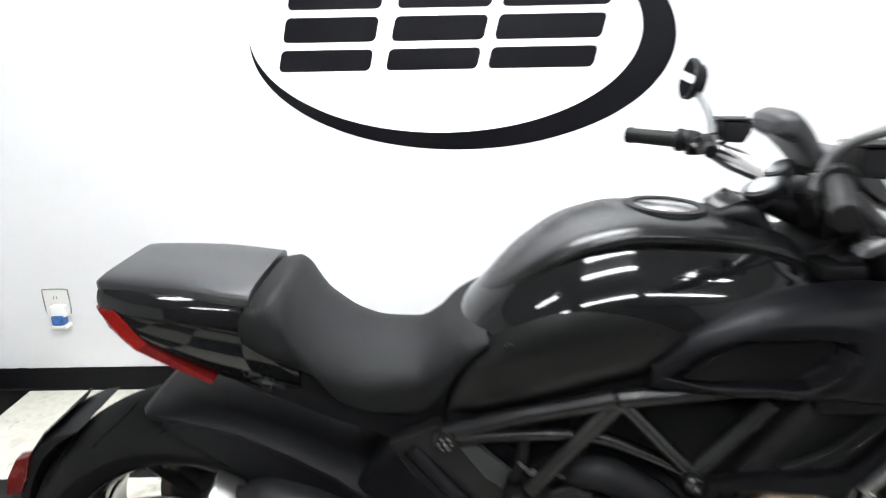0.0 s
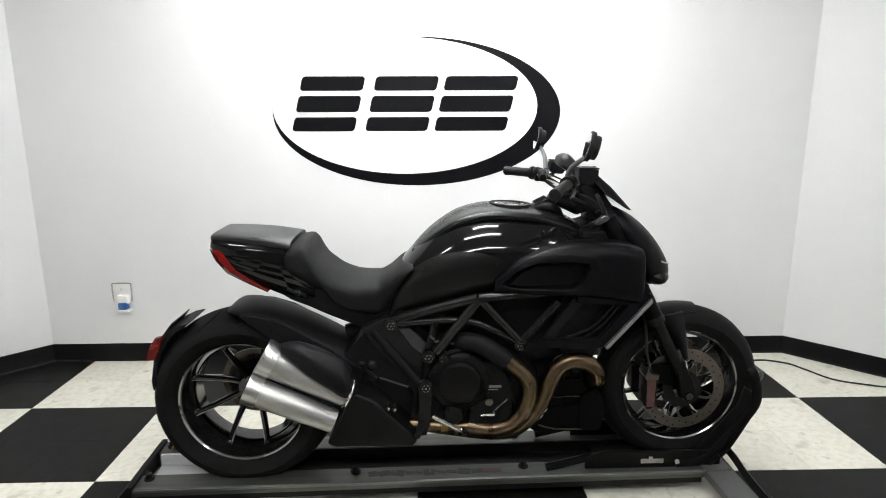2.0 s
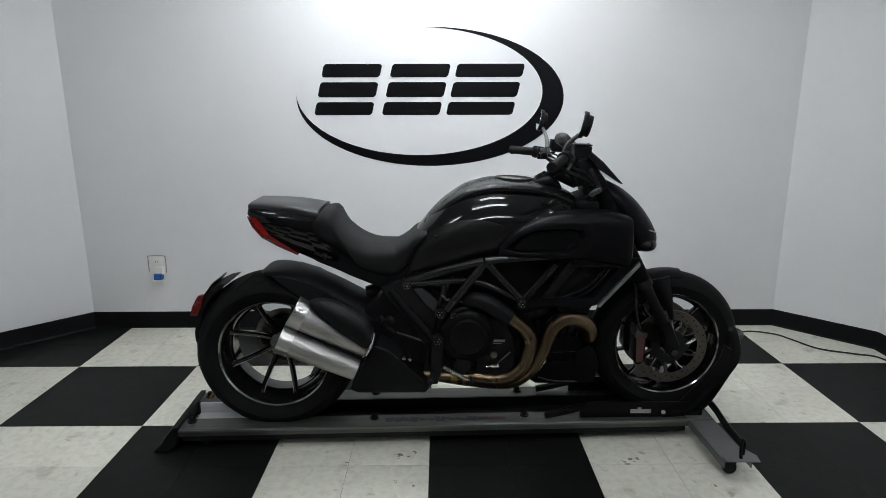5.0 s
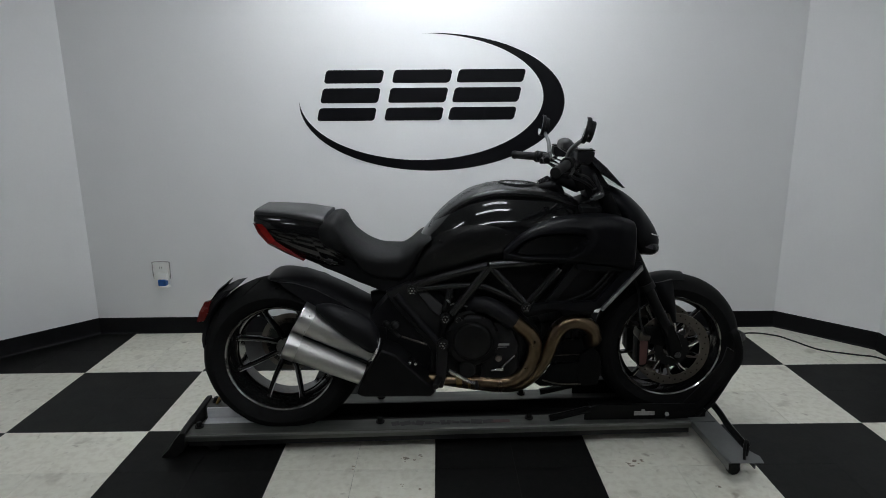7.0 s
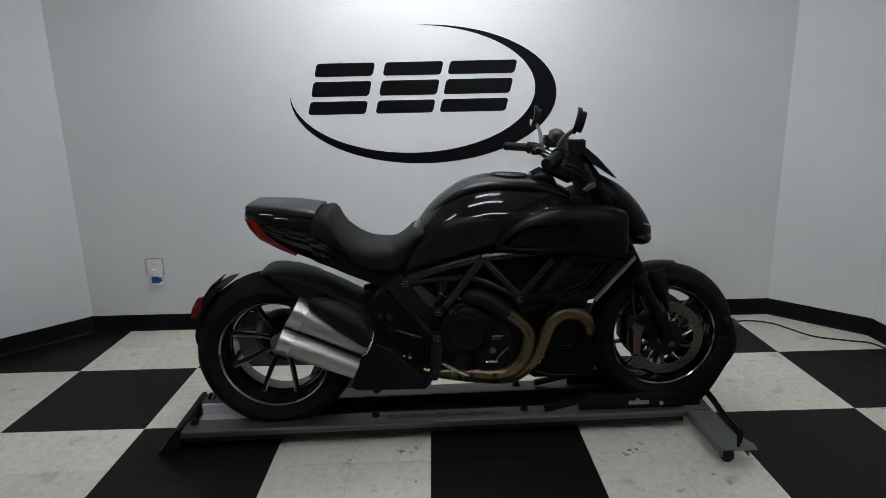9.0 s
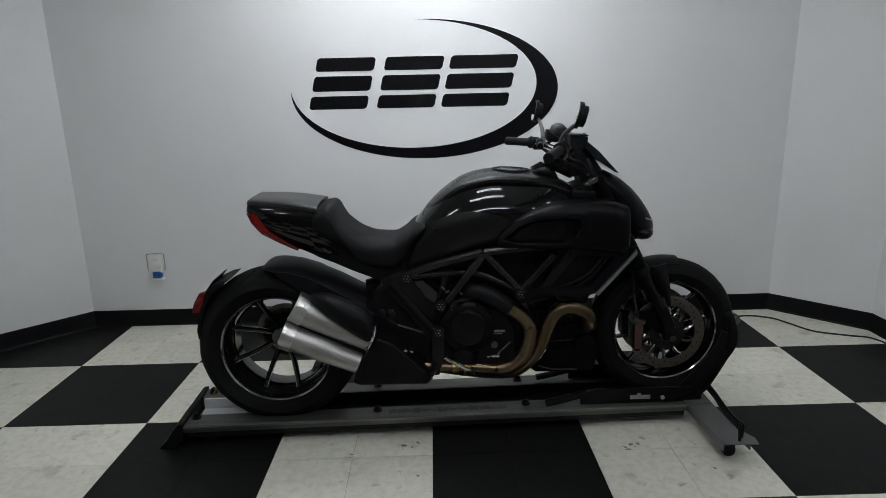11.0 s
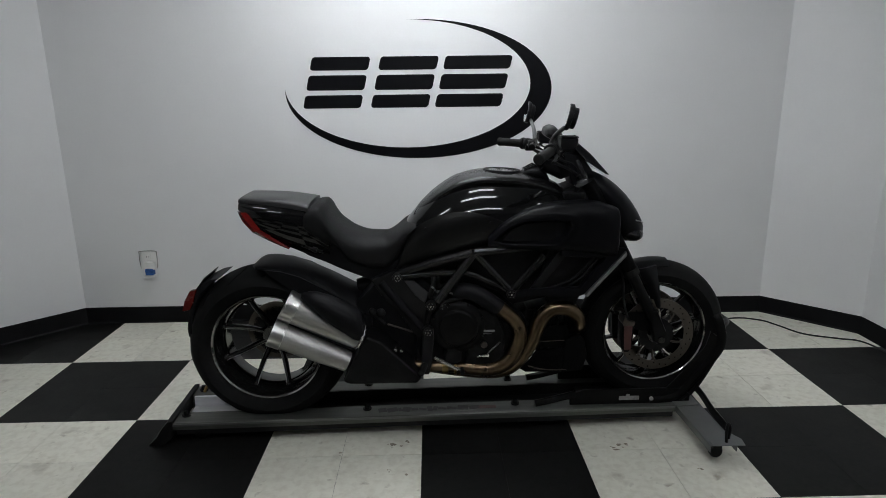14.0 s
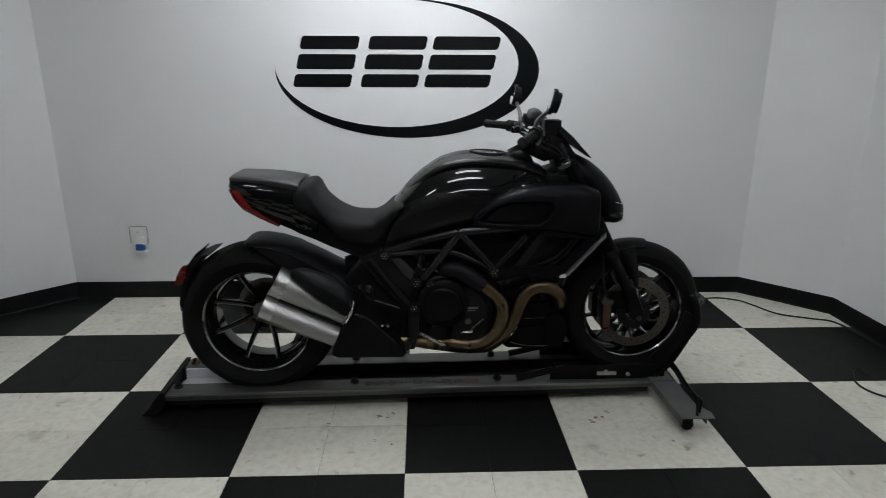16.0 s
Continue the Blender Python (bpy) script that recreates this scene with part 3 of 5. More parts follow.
for s in (-1, 1):
    part("castor", join(lathe([(0.0, -0.012), (0.026, -0.012), (0.030, -0.006), (0.030, 0.006), (0.026, 0.012), (0.0, 0.012)], -0.9, s * 0.12, 0.030, 20), box(-0.92, -0.88, s * 0.12 - 0.012, s * 0.12 + 0.012, 0.046, 0.0595)), RUBBER_MOULD, dolly)


# wheel chock round the front wheel
def chock(name, bm, mat=None, label=""):
    return part(name, bm, mat or CHOCK, dolly, label, spread_from_eye)


for s in (-1, 1):
    yk = YC + s * 0.115
    chock("chock_arm", tube([(0.90, yk, 0.140), (1.00, yk, 0.155), (1.075, yk, 0.235), (1.155, yk, 0.340), (1.168, yk, 0.400), (1.150, yk, 0.470), (1.140, yk * 0.9 + YC * 0.1, 0.490)], 0.018, 10, 5, 0.7), label="black bent chock arm")
    chock("chock_foot", tube([(0.44, yk - 0.010, 0.140), (0.50, yk - 0.006, 0.150), (0.60, yk, 0.172)], 0.014, 8), label="black chock foot")
    chock("chock_plate", slab([(0.58, 0.127), (1.06, 0.127), (1.06, 0.165), (1.02, 0.190), (0.64, 0.190), (0.58, 0.172)], yk - 0.006, yk + 0.006, "y", 0.003))
    chock("brace", tube([(1.02, yk, 0.138), (1.085, yk - s * 0.01, 0.190), (1.155, yk, 0.335)], 0.012, 8))
    arm = [(1.00, 0.150), (1.035, 0.190), (1.075, 0.237), (1.115, 0.288), (1.150, 0.336), (1.165, 0.395)]
    chock("chock_web", slab(arm + [(a - 0.042, b + 0.030) for a, b in arm[::-1]], YC + s * 0.112 - 0.004, YC + s * 0.112 + 0.004, "y"), label="black chock web")
chock("chock_cradle", tube([(1.158, YC - 0.10, 0.44), (1.230, YC, 0.43), (1.158, YC + 0.10, 0.44)], 0.014, 10))
chock("chock_base", box(0.64, 1.05, YC - 0.108, YC + 0.108, 0.104, 0.111, 0.002))
chock("maker_plate", join(box(0.776, 0.856, YC - 0.1240, YC - 0.1212, 0.146, 0.162, 0.0005), box(0.804, 0.818, YC - 0.1240, YC - 0.1212, 0.160, 0.170, 0.0005)), PLATE_GREY, "small bright label plate")
chock("plate_bolt", rod((0.905, YC - 0.120, 0.150), (0.905, YC - 0.127, 0.150), 0.008, None, 10), PLATE_GREY, "small bright bolt")
part("strap_end", tube([(-0.955, 0.105, 0.092), (-0.935, 0.105, 0.125), (-0.905, 0.095, 0.150), (-0.880, 0.085, 0.157)], 0.006, 8, 5, 1.5), TAN, dolly, "tan webbing strap end")
part("strap", tube([(1.075, 0.02, 0.104), (1.150, -0.02, 0.106), (1.158, -0.10, 0.104), (1.145, -0.22, 0.098), (1.138, -0.35, 0.096)], 0.019, 8, 6, 0.45), SATIN, dolly, "black strap")

# ---- motorcycle ----
bike = thing("motorcycle", (0.15, 0.0, 0.047), "black muscle cruiser motorcycle with twin steel silencers, parked on a dolly", "motorcycle")
SETTLE["motorcycle"] = spread_from_eye
N, F = -1, 1


def Y(off):
    return YC + off


# rear wheel
RX, RZ, RR = -0.609, 0.383, 0.318
rear = part("rear_wheel", lathe([(0.0, 0.030), (0.046, 0.030), (0.056, 0.040), (0.056, 0.095), (0.0, 0.095)], RX, YC, RZ, 32), RIM, bike, "wide black rear wheel with polished rim edges")
part("tyre", lathe([(0.206, -0.070), (0.216, -0.084), (0.236, -0.104), (0.258, -0.113), (0.280, -0.105), (0.296, -0.085), (0.308, -0.055), (0.315, -0.025), (RR, 0), (0.315, 0.025), (0.308, 0.055), (0.296, 0.085), (0.280, 0.105), (0.258, 0.113), (0.236, 0.104), (0.216, 0.084), (0.206, 0.070)], RX, YC, RZ, 96), RUBBER, rear, "wide black road tyre")
part("rim_lip", lathe([(0.2165, -0.0870), (0.2195, -0.0840), (0.2165, -0.080), (0.2115, -0.082)], RX, YC, RZ, 96), POLISH, rear, "thin polished rim edge")
part("rim_barrel", lathe([(0.217, -0.082), (0.208, -0.080), (0.198, -0.060), (0.192, -0.035), (0.186, -0.01), (0.188, 0.05), (0.200, 0.078), (0.217, 0.084), (0.208, 0.088), (0.212, 0.0)], RX, YC, RZ, 96), RIM, rear, "gloss black rim")
part("rim_bed", lathe([(0.1845, -0.012), (0.1825, 0.0), (0.1845, 0.066), (0.1885, 0.076), (0.187, 0.0)], RX, YC, RZ, 96), BARREL, rear, "bright machined inner rim")
for k in range(8):
    a = radians(21 + 45 * k + (2 if k % 2 else -2))
    b = a + radians(-5 if k % 2 else 5)
    p = [(RX + r * math.cos(b + (a - b) * u), Y(yy), RZ + r * math.sin(b + (a - b) * u)) for r, u, yy in ((0.045, 0, 0.045), (0.095, 0.3, 0.026), (0.150, 0.7, -0.006), (0.192, 1, -0.032))]
    sp = part("spoke", tube(p, (0.013, 0.008), 10, 4, 1.3), RIM, rear)
    side = 0.0075 if k in (0, 1, 6, 7) else -0.0075
    q = [(x_ + side * math.sin(a), y_ - 0.007, z_ - side * math.cos(a)) for x_, y_, z_ in p[1:]]
    part("spoke_edge", tube(q, 0.0026, 6, 3), TRIM, sp, "machined bright edge")
    ex, ey, ez = p[-1]
    part("spoke_root", ball(ex, ey + 0.004, ez, 0.013, 0.016, 0.013), RIM, sp)
part("hub_nut", lathe([(0.0, 0.012), (0.016, 0.012), (0.020, 0.016), (0.020, 0.032), (0.0, 0.032)], RX, YC, RZ, 6), CHROME, rear)
part("brake_disc", lathe([(0.125, 0.100), (0.125, 0.105), (0.085, 0.105), (0.085, 0.100)], RX, YC, RZ, 64), DISC, rear)
part("brake_caliper", slab([(RX + 0.05, RZ + 0.07), (RX + 0.13, RZ + 0.08), (RX + 0.14, RZ + 0.13), (RX + 0.06, RZ + 0.135)], Y(0.075), Y(0.125), "y", 0.008), SATIN, rear)
for k in range(14):
    a0 = radians(360 / 14 * k)
    pts = []
    for u in range(6):
        t = u / 5
        yy = -0.02 - 0.075 * t
        r = 0.3165 - 3.0 * yy * yy + 0.0005
        a = a0 + 0.22 * t * t
        pts.append((RX + r * math.cos(a), Y(yy), RZ + r * math.sin(a)))
    part("tread_groove", tube(pts, 0.0022, 5, 2), GROOVE, rear)

# front wheel
FX, FZ, FR = 0.924, 0.402, 0.290
front = part("front_wheel", lathe([(0.0, -0.06), (0.030, -0.06), (0.034, -0.05), (0.034, 0.05), (0.030, 0.06), (0.0, 0.06)], FX, YC, FZ, 32), RIM, bike, "black front wheel with twin brake discs")
part("tyre", lathe([(0.197, -0.036), (0.208, -0.048), (0.240, -0.062), (0.262, -0.055), (0.278, -0.038), (0.287, -0.018), (FR, 0), (0.287, 0.018), (0.278, 0.038), (0.262, 0.055), (0.240, 0.062), (0.208, 0.048), (0.197, 0.036)], FX, YC, FZ, 96), RUBBER, front, "black front tyre")
part("rim_lip", lathe([(0.2055, -0.0490), (0.2085, -0.0465), (0.2055, -0.043), (0.2010, -0.045)], FX, YC, FZ, 96), POLISH, front, "thin polished rim edge")
part("rim_barrel", lathe([(0.206, -0.044), (0.198, -0.043), (0.190, -0.025), (0.182, 0.0), (0.190, 0.025), (0.198, 0.043), (0.206, 0.044), (0.199, 0.046), (0.200, 0.0)], FX, YC, FZ, 96), RIM, front, "gloss black rim")
for k in range(10):
    a = radians(12 + 36 * k)
    b = a + radians(7 if k % 2 else -7)
    p = [(FX + r * math.cos(b + (a - b) * u), Y(0.0), FZ + r * math.sin(b + (a - b) * u)) for r, u in ((0.03, 0), (0.09, 0.5), (0.186, 1))]
    sp = part("spoke", tube(p, (0.010, 0.008), 8, 4, 1.4), RIM, front)
    part("spoke_edge", tube([(x_, y_ - 0.012, z_) for x_, y_, z_ in p[1:]], 0.0025, 6, 3), POLISH, sp, "machined bright edge")
for s in (N, F):
    y0 = 0.070 * s
    disc = part("brake_disc", lathe([(0.148, y0 - 0.0025), (0.148, y0 + 0.0025), (0.112, y0 + 0.0025), (0.112, y0 - 0.0025)], FX, YC, FZ, 72), DISC, front, "drilled steel brake disc")
    part("disc_carrier", lathe([(0.070, y0 - 0.003), (0.070, y0 + 0.003), (0.034, y0 + 0.003), (0.034, y0 - 0.003)], FX, YC, FZ, 48), SATIN, disc)
    for k in range(10):
        a = radians(36 * k + 10)
        p = [(FX + r * math.cos(a + u), Y(y0), FZ + r * math.sin(a + u)) for r, u in ((0.066, 0), (0.09, 0.05), (0.115, 0.16))]
        part("carrier_arm", tube(p, 0.0050, 6, 3), DISC if k % 2 else CHROME, disc)
        ba = a + 0.16
        part("bobbin", rod((FX + 0.110 * math.cos(ba), Y(y0 - 0.005), FZ + 0.110 * math.sin(ba)), (FX + 0.110 * math.cos(ba), Y(y0 + 0.005), FZ + 0.110 * math.sin(ba)), 0.0060, None, 10), DISC, disc)
    for k in range(36):
        a = radians(10 * k)
        r = 0.122 + 0.008 * (k % 3)
        part("vent_hole", rod((FX + r * math.cos(a), Y(y0 - 0.0029), FZ + r * math.sin(a)), (FX + r * math.cos(a), Y(y0 + 0.0029), FZ + r * math.sin(a)), 0.0032, None, 6), GROOVE, disc)

# fork, brake calipers, front mudguard
for s in (N, F):
    yk = Y(0.105 * s)
    leg = part("fork_leg", rod((0.615, yk, 1.02), (0.800, yk, 0.665), 0.028, 0.028, 20), ENGINE_DARK, bike, "black upside-down fork leg")
    part("fork_slider", rod((0.795, yk, 0.675), (0.900, yk, 0.475), 0.0205, 0.0205, 20), CHOCK, leg, "dark fork slider")
    part("dust_seal", rod((0.790, yk, 0.684), (0.802, yk, 0.661), 0.031, 0.031, 20), RUBBER_MOULD, leg)
    part("axle_clamp", slab([(0.876, 0.515), (0.902, 0.525), (0.946, 0.430), (0.944, 0.390), (0.922, 0.376), (0.898, 0.392)], yk - 0.022, yk + 0.022, "y", 0.010), CHOCK, leg, "black axle clamp")
    part("axle_nut", rod((FX, yk - 0.030, FZ), (FX, yk + 0.030, FZ), 0.013, None, 12), FORK, leg)
    cal = part("brake_caliper", slab([(0.784, 0.470), (0.822, 0.466), (0.826, 0.440), (0.822, 0.355), (0.808, 0.338), (0.790, 0.340), (0.780, 0.36), (0.778, 0.44)], Y(0.070 * s) - 0.032, Y(0.070 * s) + 0.032, "y", 0.008), CHOCK, bike, "radial brake caliper with red label")
    part("caliper_label", slab([(0.786, 0.452), (0.818, 0.448), (0.816, 0.352), (0.790, 0.350)], Y(0.070 * s) + s * 0.031, Y(0.070 * s) + s * 0.0335, "y", 0.001), RED_PAINT, cal, "faded red label")
    part("caliper_clamp", slab([(0.778, 0.462), (0.786, 0.490), (0.800, 0.472), (0.828, 0.468), (0.824, 0.450), (0.784, 0.450)], Y(0.070 * s) - 0.0345, Y(0.070 * s) + 0.0345, "y", 0.003), DISC, cal, "steel caliper clamp")
    part("caliper_bracket", slab([(0.800, 0.50), (0.870, 0.50), (0.890, 0.42), (0.835, 0.43)], Y(0.085 * s) - 0.006, Y(0.085 * s) + 0.006, "y", 0.002), ENGINE_DARK, cal)
    part("brake_hose", tube([(0.80, Y(0.09 * s), 0.48), (0.785, Y(0.08 * s), 0.55), (0.77, Y(0.08 * s), 0.66), (0.70, Y(0.08 * s), 0.80)], 0.0045, 6), CORD, bike)


def guard(cx, cz, r0, r1, half, a0, a1, crown, n=24):
    """A curved mudguard shell round a wheel."""
    bm = bmesh.new()
    rows = []
    m = 9
    for k in range(n + 1):
        a = radians(a0 + (a1 - a0) * k / n)
        f = math.sin(math.pi * min(1, 0.12 + 0.88 * k / n)) ** 0.3 if k else 0.75
        row = []
        for j in range(m):
            u = -1 + 2 * j / (m - 1)
            r = r1 - crown * abs(u) ** 2.5
            row.append((cx + r * math.cos(a), Y(half * f * u), cz + r * math.sin(a)))
        for j in reversed(range(m)):
            u = -1 + 2 * j / (m - 1)
            r = r0 - crown * abs(u) ** 2.5
            row.append((cx + r * math.cos(a), Y((half - 0.003) * f * u), cz + r * math.sin(a)))
        rows.append([bm.verts.new(p) for p in row])
    for a, b in zip(rows, rows[1:]):
        for k in range(2 * m):
            bm.faces.new((a[k], a[(k + 1) % (2 * m)], b[(k + 1) % (2 * m)], b[k]))
    bm.faces.new(rows[0])
    bm.faces.new(rows[-1][::-1])
    bmesh.ops.recalc_face_normals(bm, faces=bm.faces)
    return bm


def loft_stay(s):
    """Curved flange from the mudguard down behind the fork leg."""
    front = [(0.908, 0.684), (0.913, 0.660), (0.920, 0.620), (0.930, 0.572), (0.938, 0.520)]
    back = [(0.835, 0.668), (0.850, 0.645), (0.868, 0.612), (0.892, 0.562), (0.914, 0.508)]
    bm = bmesh.new()
    rows = []
    for (fx, fz), (bx, bz), bulge in zip(front, back, (0.004, 0.014, 0.020, 0.020, 0.014)):
        row = []
        for k in range(9):
            t = k / 8
            row.append(bm.verts.new((bx + (fx - bx) * t, Y(s * (0.062 + bulge * math.sin(math.pi * t) + 0.006 * t)), bz + (fz - bz) * t)))
        for k in reversed(range(9)):
            t = k / 8
            row.append(bm.verts.new((bx + (fx - bx) * t, Y(s * 0.052), bz + (fz - bz) * t)))
        rows.append(row)
    for a, b in zip(rows, rows[1:]):
        for k in range(18):
            bm.faces.new((a[k], a[(k + 1) % 18], b[(k + 1) % 18], b[k]))
    bm.faces.new(rows[0])
    bm.faces.new(rows[-1][::-1])
    bmesh.ops.recalc_face_normals(bm, faces=bm.faces)
    return bm


fg = part("front_mudguard", guard(FX, FZ, 0.294, 0.298, 0.066, 82, 168, 0.022), MATTE, bike, "matt black front mudguard")
for s in (N, F):
    part("guard_stay", loft_stay(s), MATTE, fg, "black mudguard stay")

# tank
tank_form = loft([
    (-0.094, 0.680, 0.700, 0.106, 0.690, 2.0, 2.4),
    (-0.075, 0.684, 0.790, 0.123, 0.742, 2.0, 3.0),
    (-0.056, 0.690, 0.862, 0.134, 0.775, 2.0, 3.4),
    (-0.034, 0.696, 0.893, 0.145, 0.800, 2.0, 3.6),
    (0.000, 0.706, 0.930, 0.158, 0.820, 1.9, 3.6),
    (0.065, 0.727, 0.988, 0.174, 0.845, 1.9, 3.6),
    (0.150, 0.754, 1.036, 0.185, 0.868, 1.9, 3.4),
    (0.240, 0.776, 1.053, 0.188, 0.880, 1.9, 3.2),
    (0.350, 0.794, 1.047, 0.187, 0.880, 1.9, 3.0),
    (0.440, 0.800, 1.032, 0.180, 0.890, 1.9, 2.9),
    (0.520, 0.810, 1.000, 0.167, 0.880, 1.9, 2.7),
    (0.580, 0.820, 0.955, 0.145, 0.870, 1.9, 2.2),
    (0.620, 0.840, 0.920, 0.106, 0.870, 1.9, 2.2)], YC, 14, 64)


def waist(x):
    """Height of the crease between the tank and its lower panel."""
    return 0.926 - (2.1 if x < 0.155 else 1.8) * (x - 0.155) ** 2


lower_form = tank_form.copy()
for bm, low in ((tank_form, False), (lower_form, True)):
    for v in bm.verts:
        v.co.z -= waist(v.co.x)
    bmesh.ops.bisect_plane(bm, geom=bm.verts[:] + bm.edges[:] + bm.faces[:], dist=1e-5, plane_co=(0, 0, 0), plane_no=(0, 0, 1), clear_outer=low, clear_inner=not low)
    for v in bm.verts:
        v.co.z += waist(v.co.x)
tank = part("fuel_tank", tank_form, GLOSS, bike, "gloss black fuel tank")
part("lower_panel", lower_form, TANK_LOW, tank, "satin black lower tank panel")
part("tank_ridge", loft([
    (-0.030, 0.860, 0.896, 0.033, 0.874, 2.0, 3.0),
    (0.000, 0.890, 0.934, 0.065, 0.908, 2.0, 3.0),
    (0.065, 0.945, 0.992, 0.099, 0.964, 2.0, 3.0),
    (0.150, 0.990, 1.040, 0.115, 1.012, 2.0, 3.0),
    (0.240, 1.005, 1.057, 0.121, 1.030, 2.0, 3.0),
    (0.350, 0.998, 1.051, 0.121, 1.024, 2.0, 3.0),
    (0.440, 0.980, 1.036, 0.116, 1.006, 2.0, 3.0),
    (0.520, 0.950, 1.003, 0.101, 0.974, 2.0, 3.0),
    (0.580, 0.915, 0.955, 0.073, 0.934, 2.0, 3.0)], YC), TANK_TOP, tank, "raised satin black tank top")
for name, prof, top, mat, text in (("filler_cap", [(0.0, 0.0), (0.046, 0.0), (0.052, 0.004), (0.052, 0.012), (0.0, 0.012)], 1.055, CHROME, "bright filler cap"), ("cap_ring", [(0.050, -0.004), (0.064, -0.004), (0.066, 0.010), (0.050, 0.010)], 1.052, MATTE, "black filler ring")):
    bm = lathe(prof, 0, 0, 0, 40)
    for v in bm.verts:
        v.co = Vector((0.312 + v.co.x * 1.1, YC + v.co.z * 1.1, top - v.co.y - 0.05 * v.co.x))
    bmesh.ops.recalc_face_normals(bm, faces=bm.faces)
    part(name, bm, mat, tank, text)
part("display_pod", loft([(0.385, 1.035, 1.048, 0.035, 1.040, 2.5, 2.5), (0.415, 1.030, 1.066, 0.055, 1.045, 2.5, 2.5), (0.445, 1.020, 1.073, 0.062, 1.045, 2.5, 2.5), (0.468, 1.00, 1.058, 0.056, 1.033, 2.5, 2.5), (0.498, 0.965, 1.005, 0.045, 0.985, 2.5, 2.5)], YC), MATTE, tank, "black tank display pod")
bm = slab([(0.392, Y(-0.034)), (0.435, Y(-0.046)), (0.435, Y(0.046)), (0.392, Y(0.034))], 0, 0.003, "z", 0.001)
for v in bm.verts:
    v.co.z += 1.053 + 0.45 * (v.co.x - 0.392)
part("display_glass", bm, SMOKE, tank, "small dark display")

for s in (N, F):
    for bx, bz in ((0.020, 0.862), (0.255, 0.888)):
        part("panel_screw", rod((bx, Y((0.140 if bx < 0.1 else 0.180) * s), bz), (bx, Y((0.1625 if bx < 0.1 else 0.1915) * s), bz), 0.006, None, 10), SATIN, bike)

# seat and tail
seat_form = loft([
    (-0.425, 0.790, 0.946, 0.137, 0.895, 3.2, 2.8),
    (-0.393, 0.772, 0.951, 0.145, 0.890, 3.2, 2.7),
    (-0.358, 0.755, 0.936, 0.147, 0.880, 3.0, 2.5),
    (-0.317, 0.735, 0.882, 0.149, 0.800, 3.2, 1.9),
    (-0.264, 0.712, 0.841, 0.148, 0.752, 3.4, 1.8),
    (-0.199, 0.690, 0.819, 0.147, 0.730, 3.4, 1.8),
    (-0.137, 0.676, 0.816, 0.145, 0.732, 3.4, 1.8),
    (-0.098, 0.695, 0.834, 0.145, 0.765, 3.2, 1.8),
    (-0.062, 0.768, 0.862, 0.149, 0.825, 3.0, 2.0),
    (-0.032, 0.825, 0.876, 0.154, 0.852, 2.6, 1.8),
    (-0.014, 0.850, 0.880, 0.156, 0.866, 2.2, 1.8)], YC)
for v in seat_form.verts:
    # the rear edge leans: furthest back at mid height, swept forward below
    z = v.co.z
    lean = 0.028 * smooth(0.90, 0.96, z) + 0.085 * smooth(0.88, 0.76, z)
    v.co.x += lean * smooth(-0.25, -0.425, v.co.x)
    # below a soft crease the sides tuck in: shade put into the shape
    crease = 0.798 + 2.0 * (v.co.x + 0.21) ** 2
    v.co.y = YC + (v.co.y - YC) * (1 - 0.12 * smooth(crease, crease - 0.07, z) * smooth(-0.04, -0.10, v.co.x))
part("seat", seat_form, SEAT, bike, "black grained rider's seat")
tail = part("tail_unit", loft([
    (-0.660, 0.925, 0.962, 0.100, 0.938, 3.0, 3.0),
    (-0.640, 0.890, 0.961, 0.118, 0.925, 3.0, 3.4),
    (-0.600, 0.846, 0.958, 0.127, 0.915, 2.8, 3.4),
    (-0.555, 0.815, 0.954, 0.132, 0.905, 2.8, 3.2),
    (-0.500, 0.780, 0.948, 0.135, 0.895, 2.8, 3.0),
    (-0.430, 0.746, 0.940, 0.132, 0.875, 2.8, 2.8),
    (-0.385, 0.727, 0.905, 0.124, 0.850, 2.6, 2.6),
    (-0.340, 0.715, 0.860, 0.108, 0.800, 2.4, 2.4)], YC), GLOSS, bike, "gloss black tail unit")
part("seat_cowl", loft([
    (-0.664, 0.952, 0.972, 0.098, 0.962, 5.0, 5.0),
    (-0.655, 0.950, 0.978, 0.105, 0.962, 4.5, 5.0),
    (-0.600, 0.946, 0.977, 0.112, 0.959, 4.0, 5.0),
    (-0.520, 0.938, 0.973, 0.120, 0.951, 3.6, 5.0),
    (-0.450, 0.930, 0.963, 0.128, 0.942, 3.2, 5.0),
    (-0.405, 0.922, 0.955, 0.131, 0.935, 3.0, 5.0)], YC), PAD, tail, "grey pillion seat cowl")
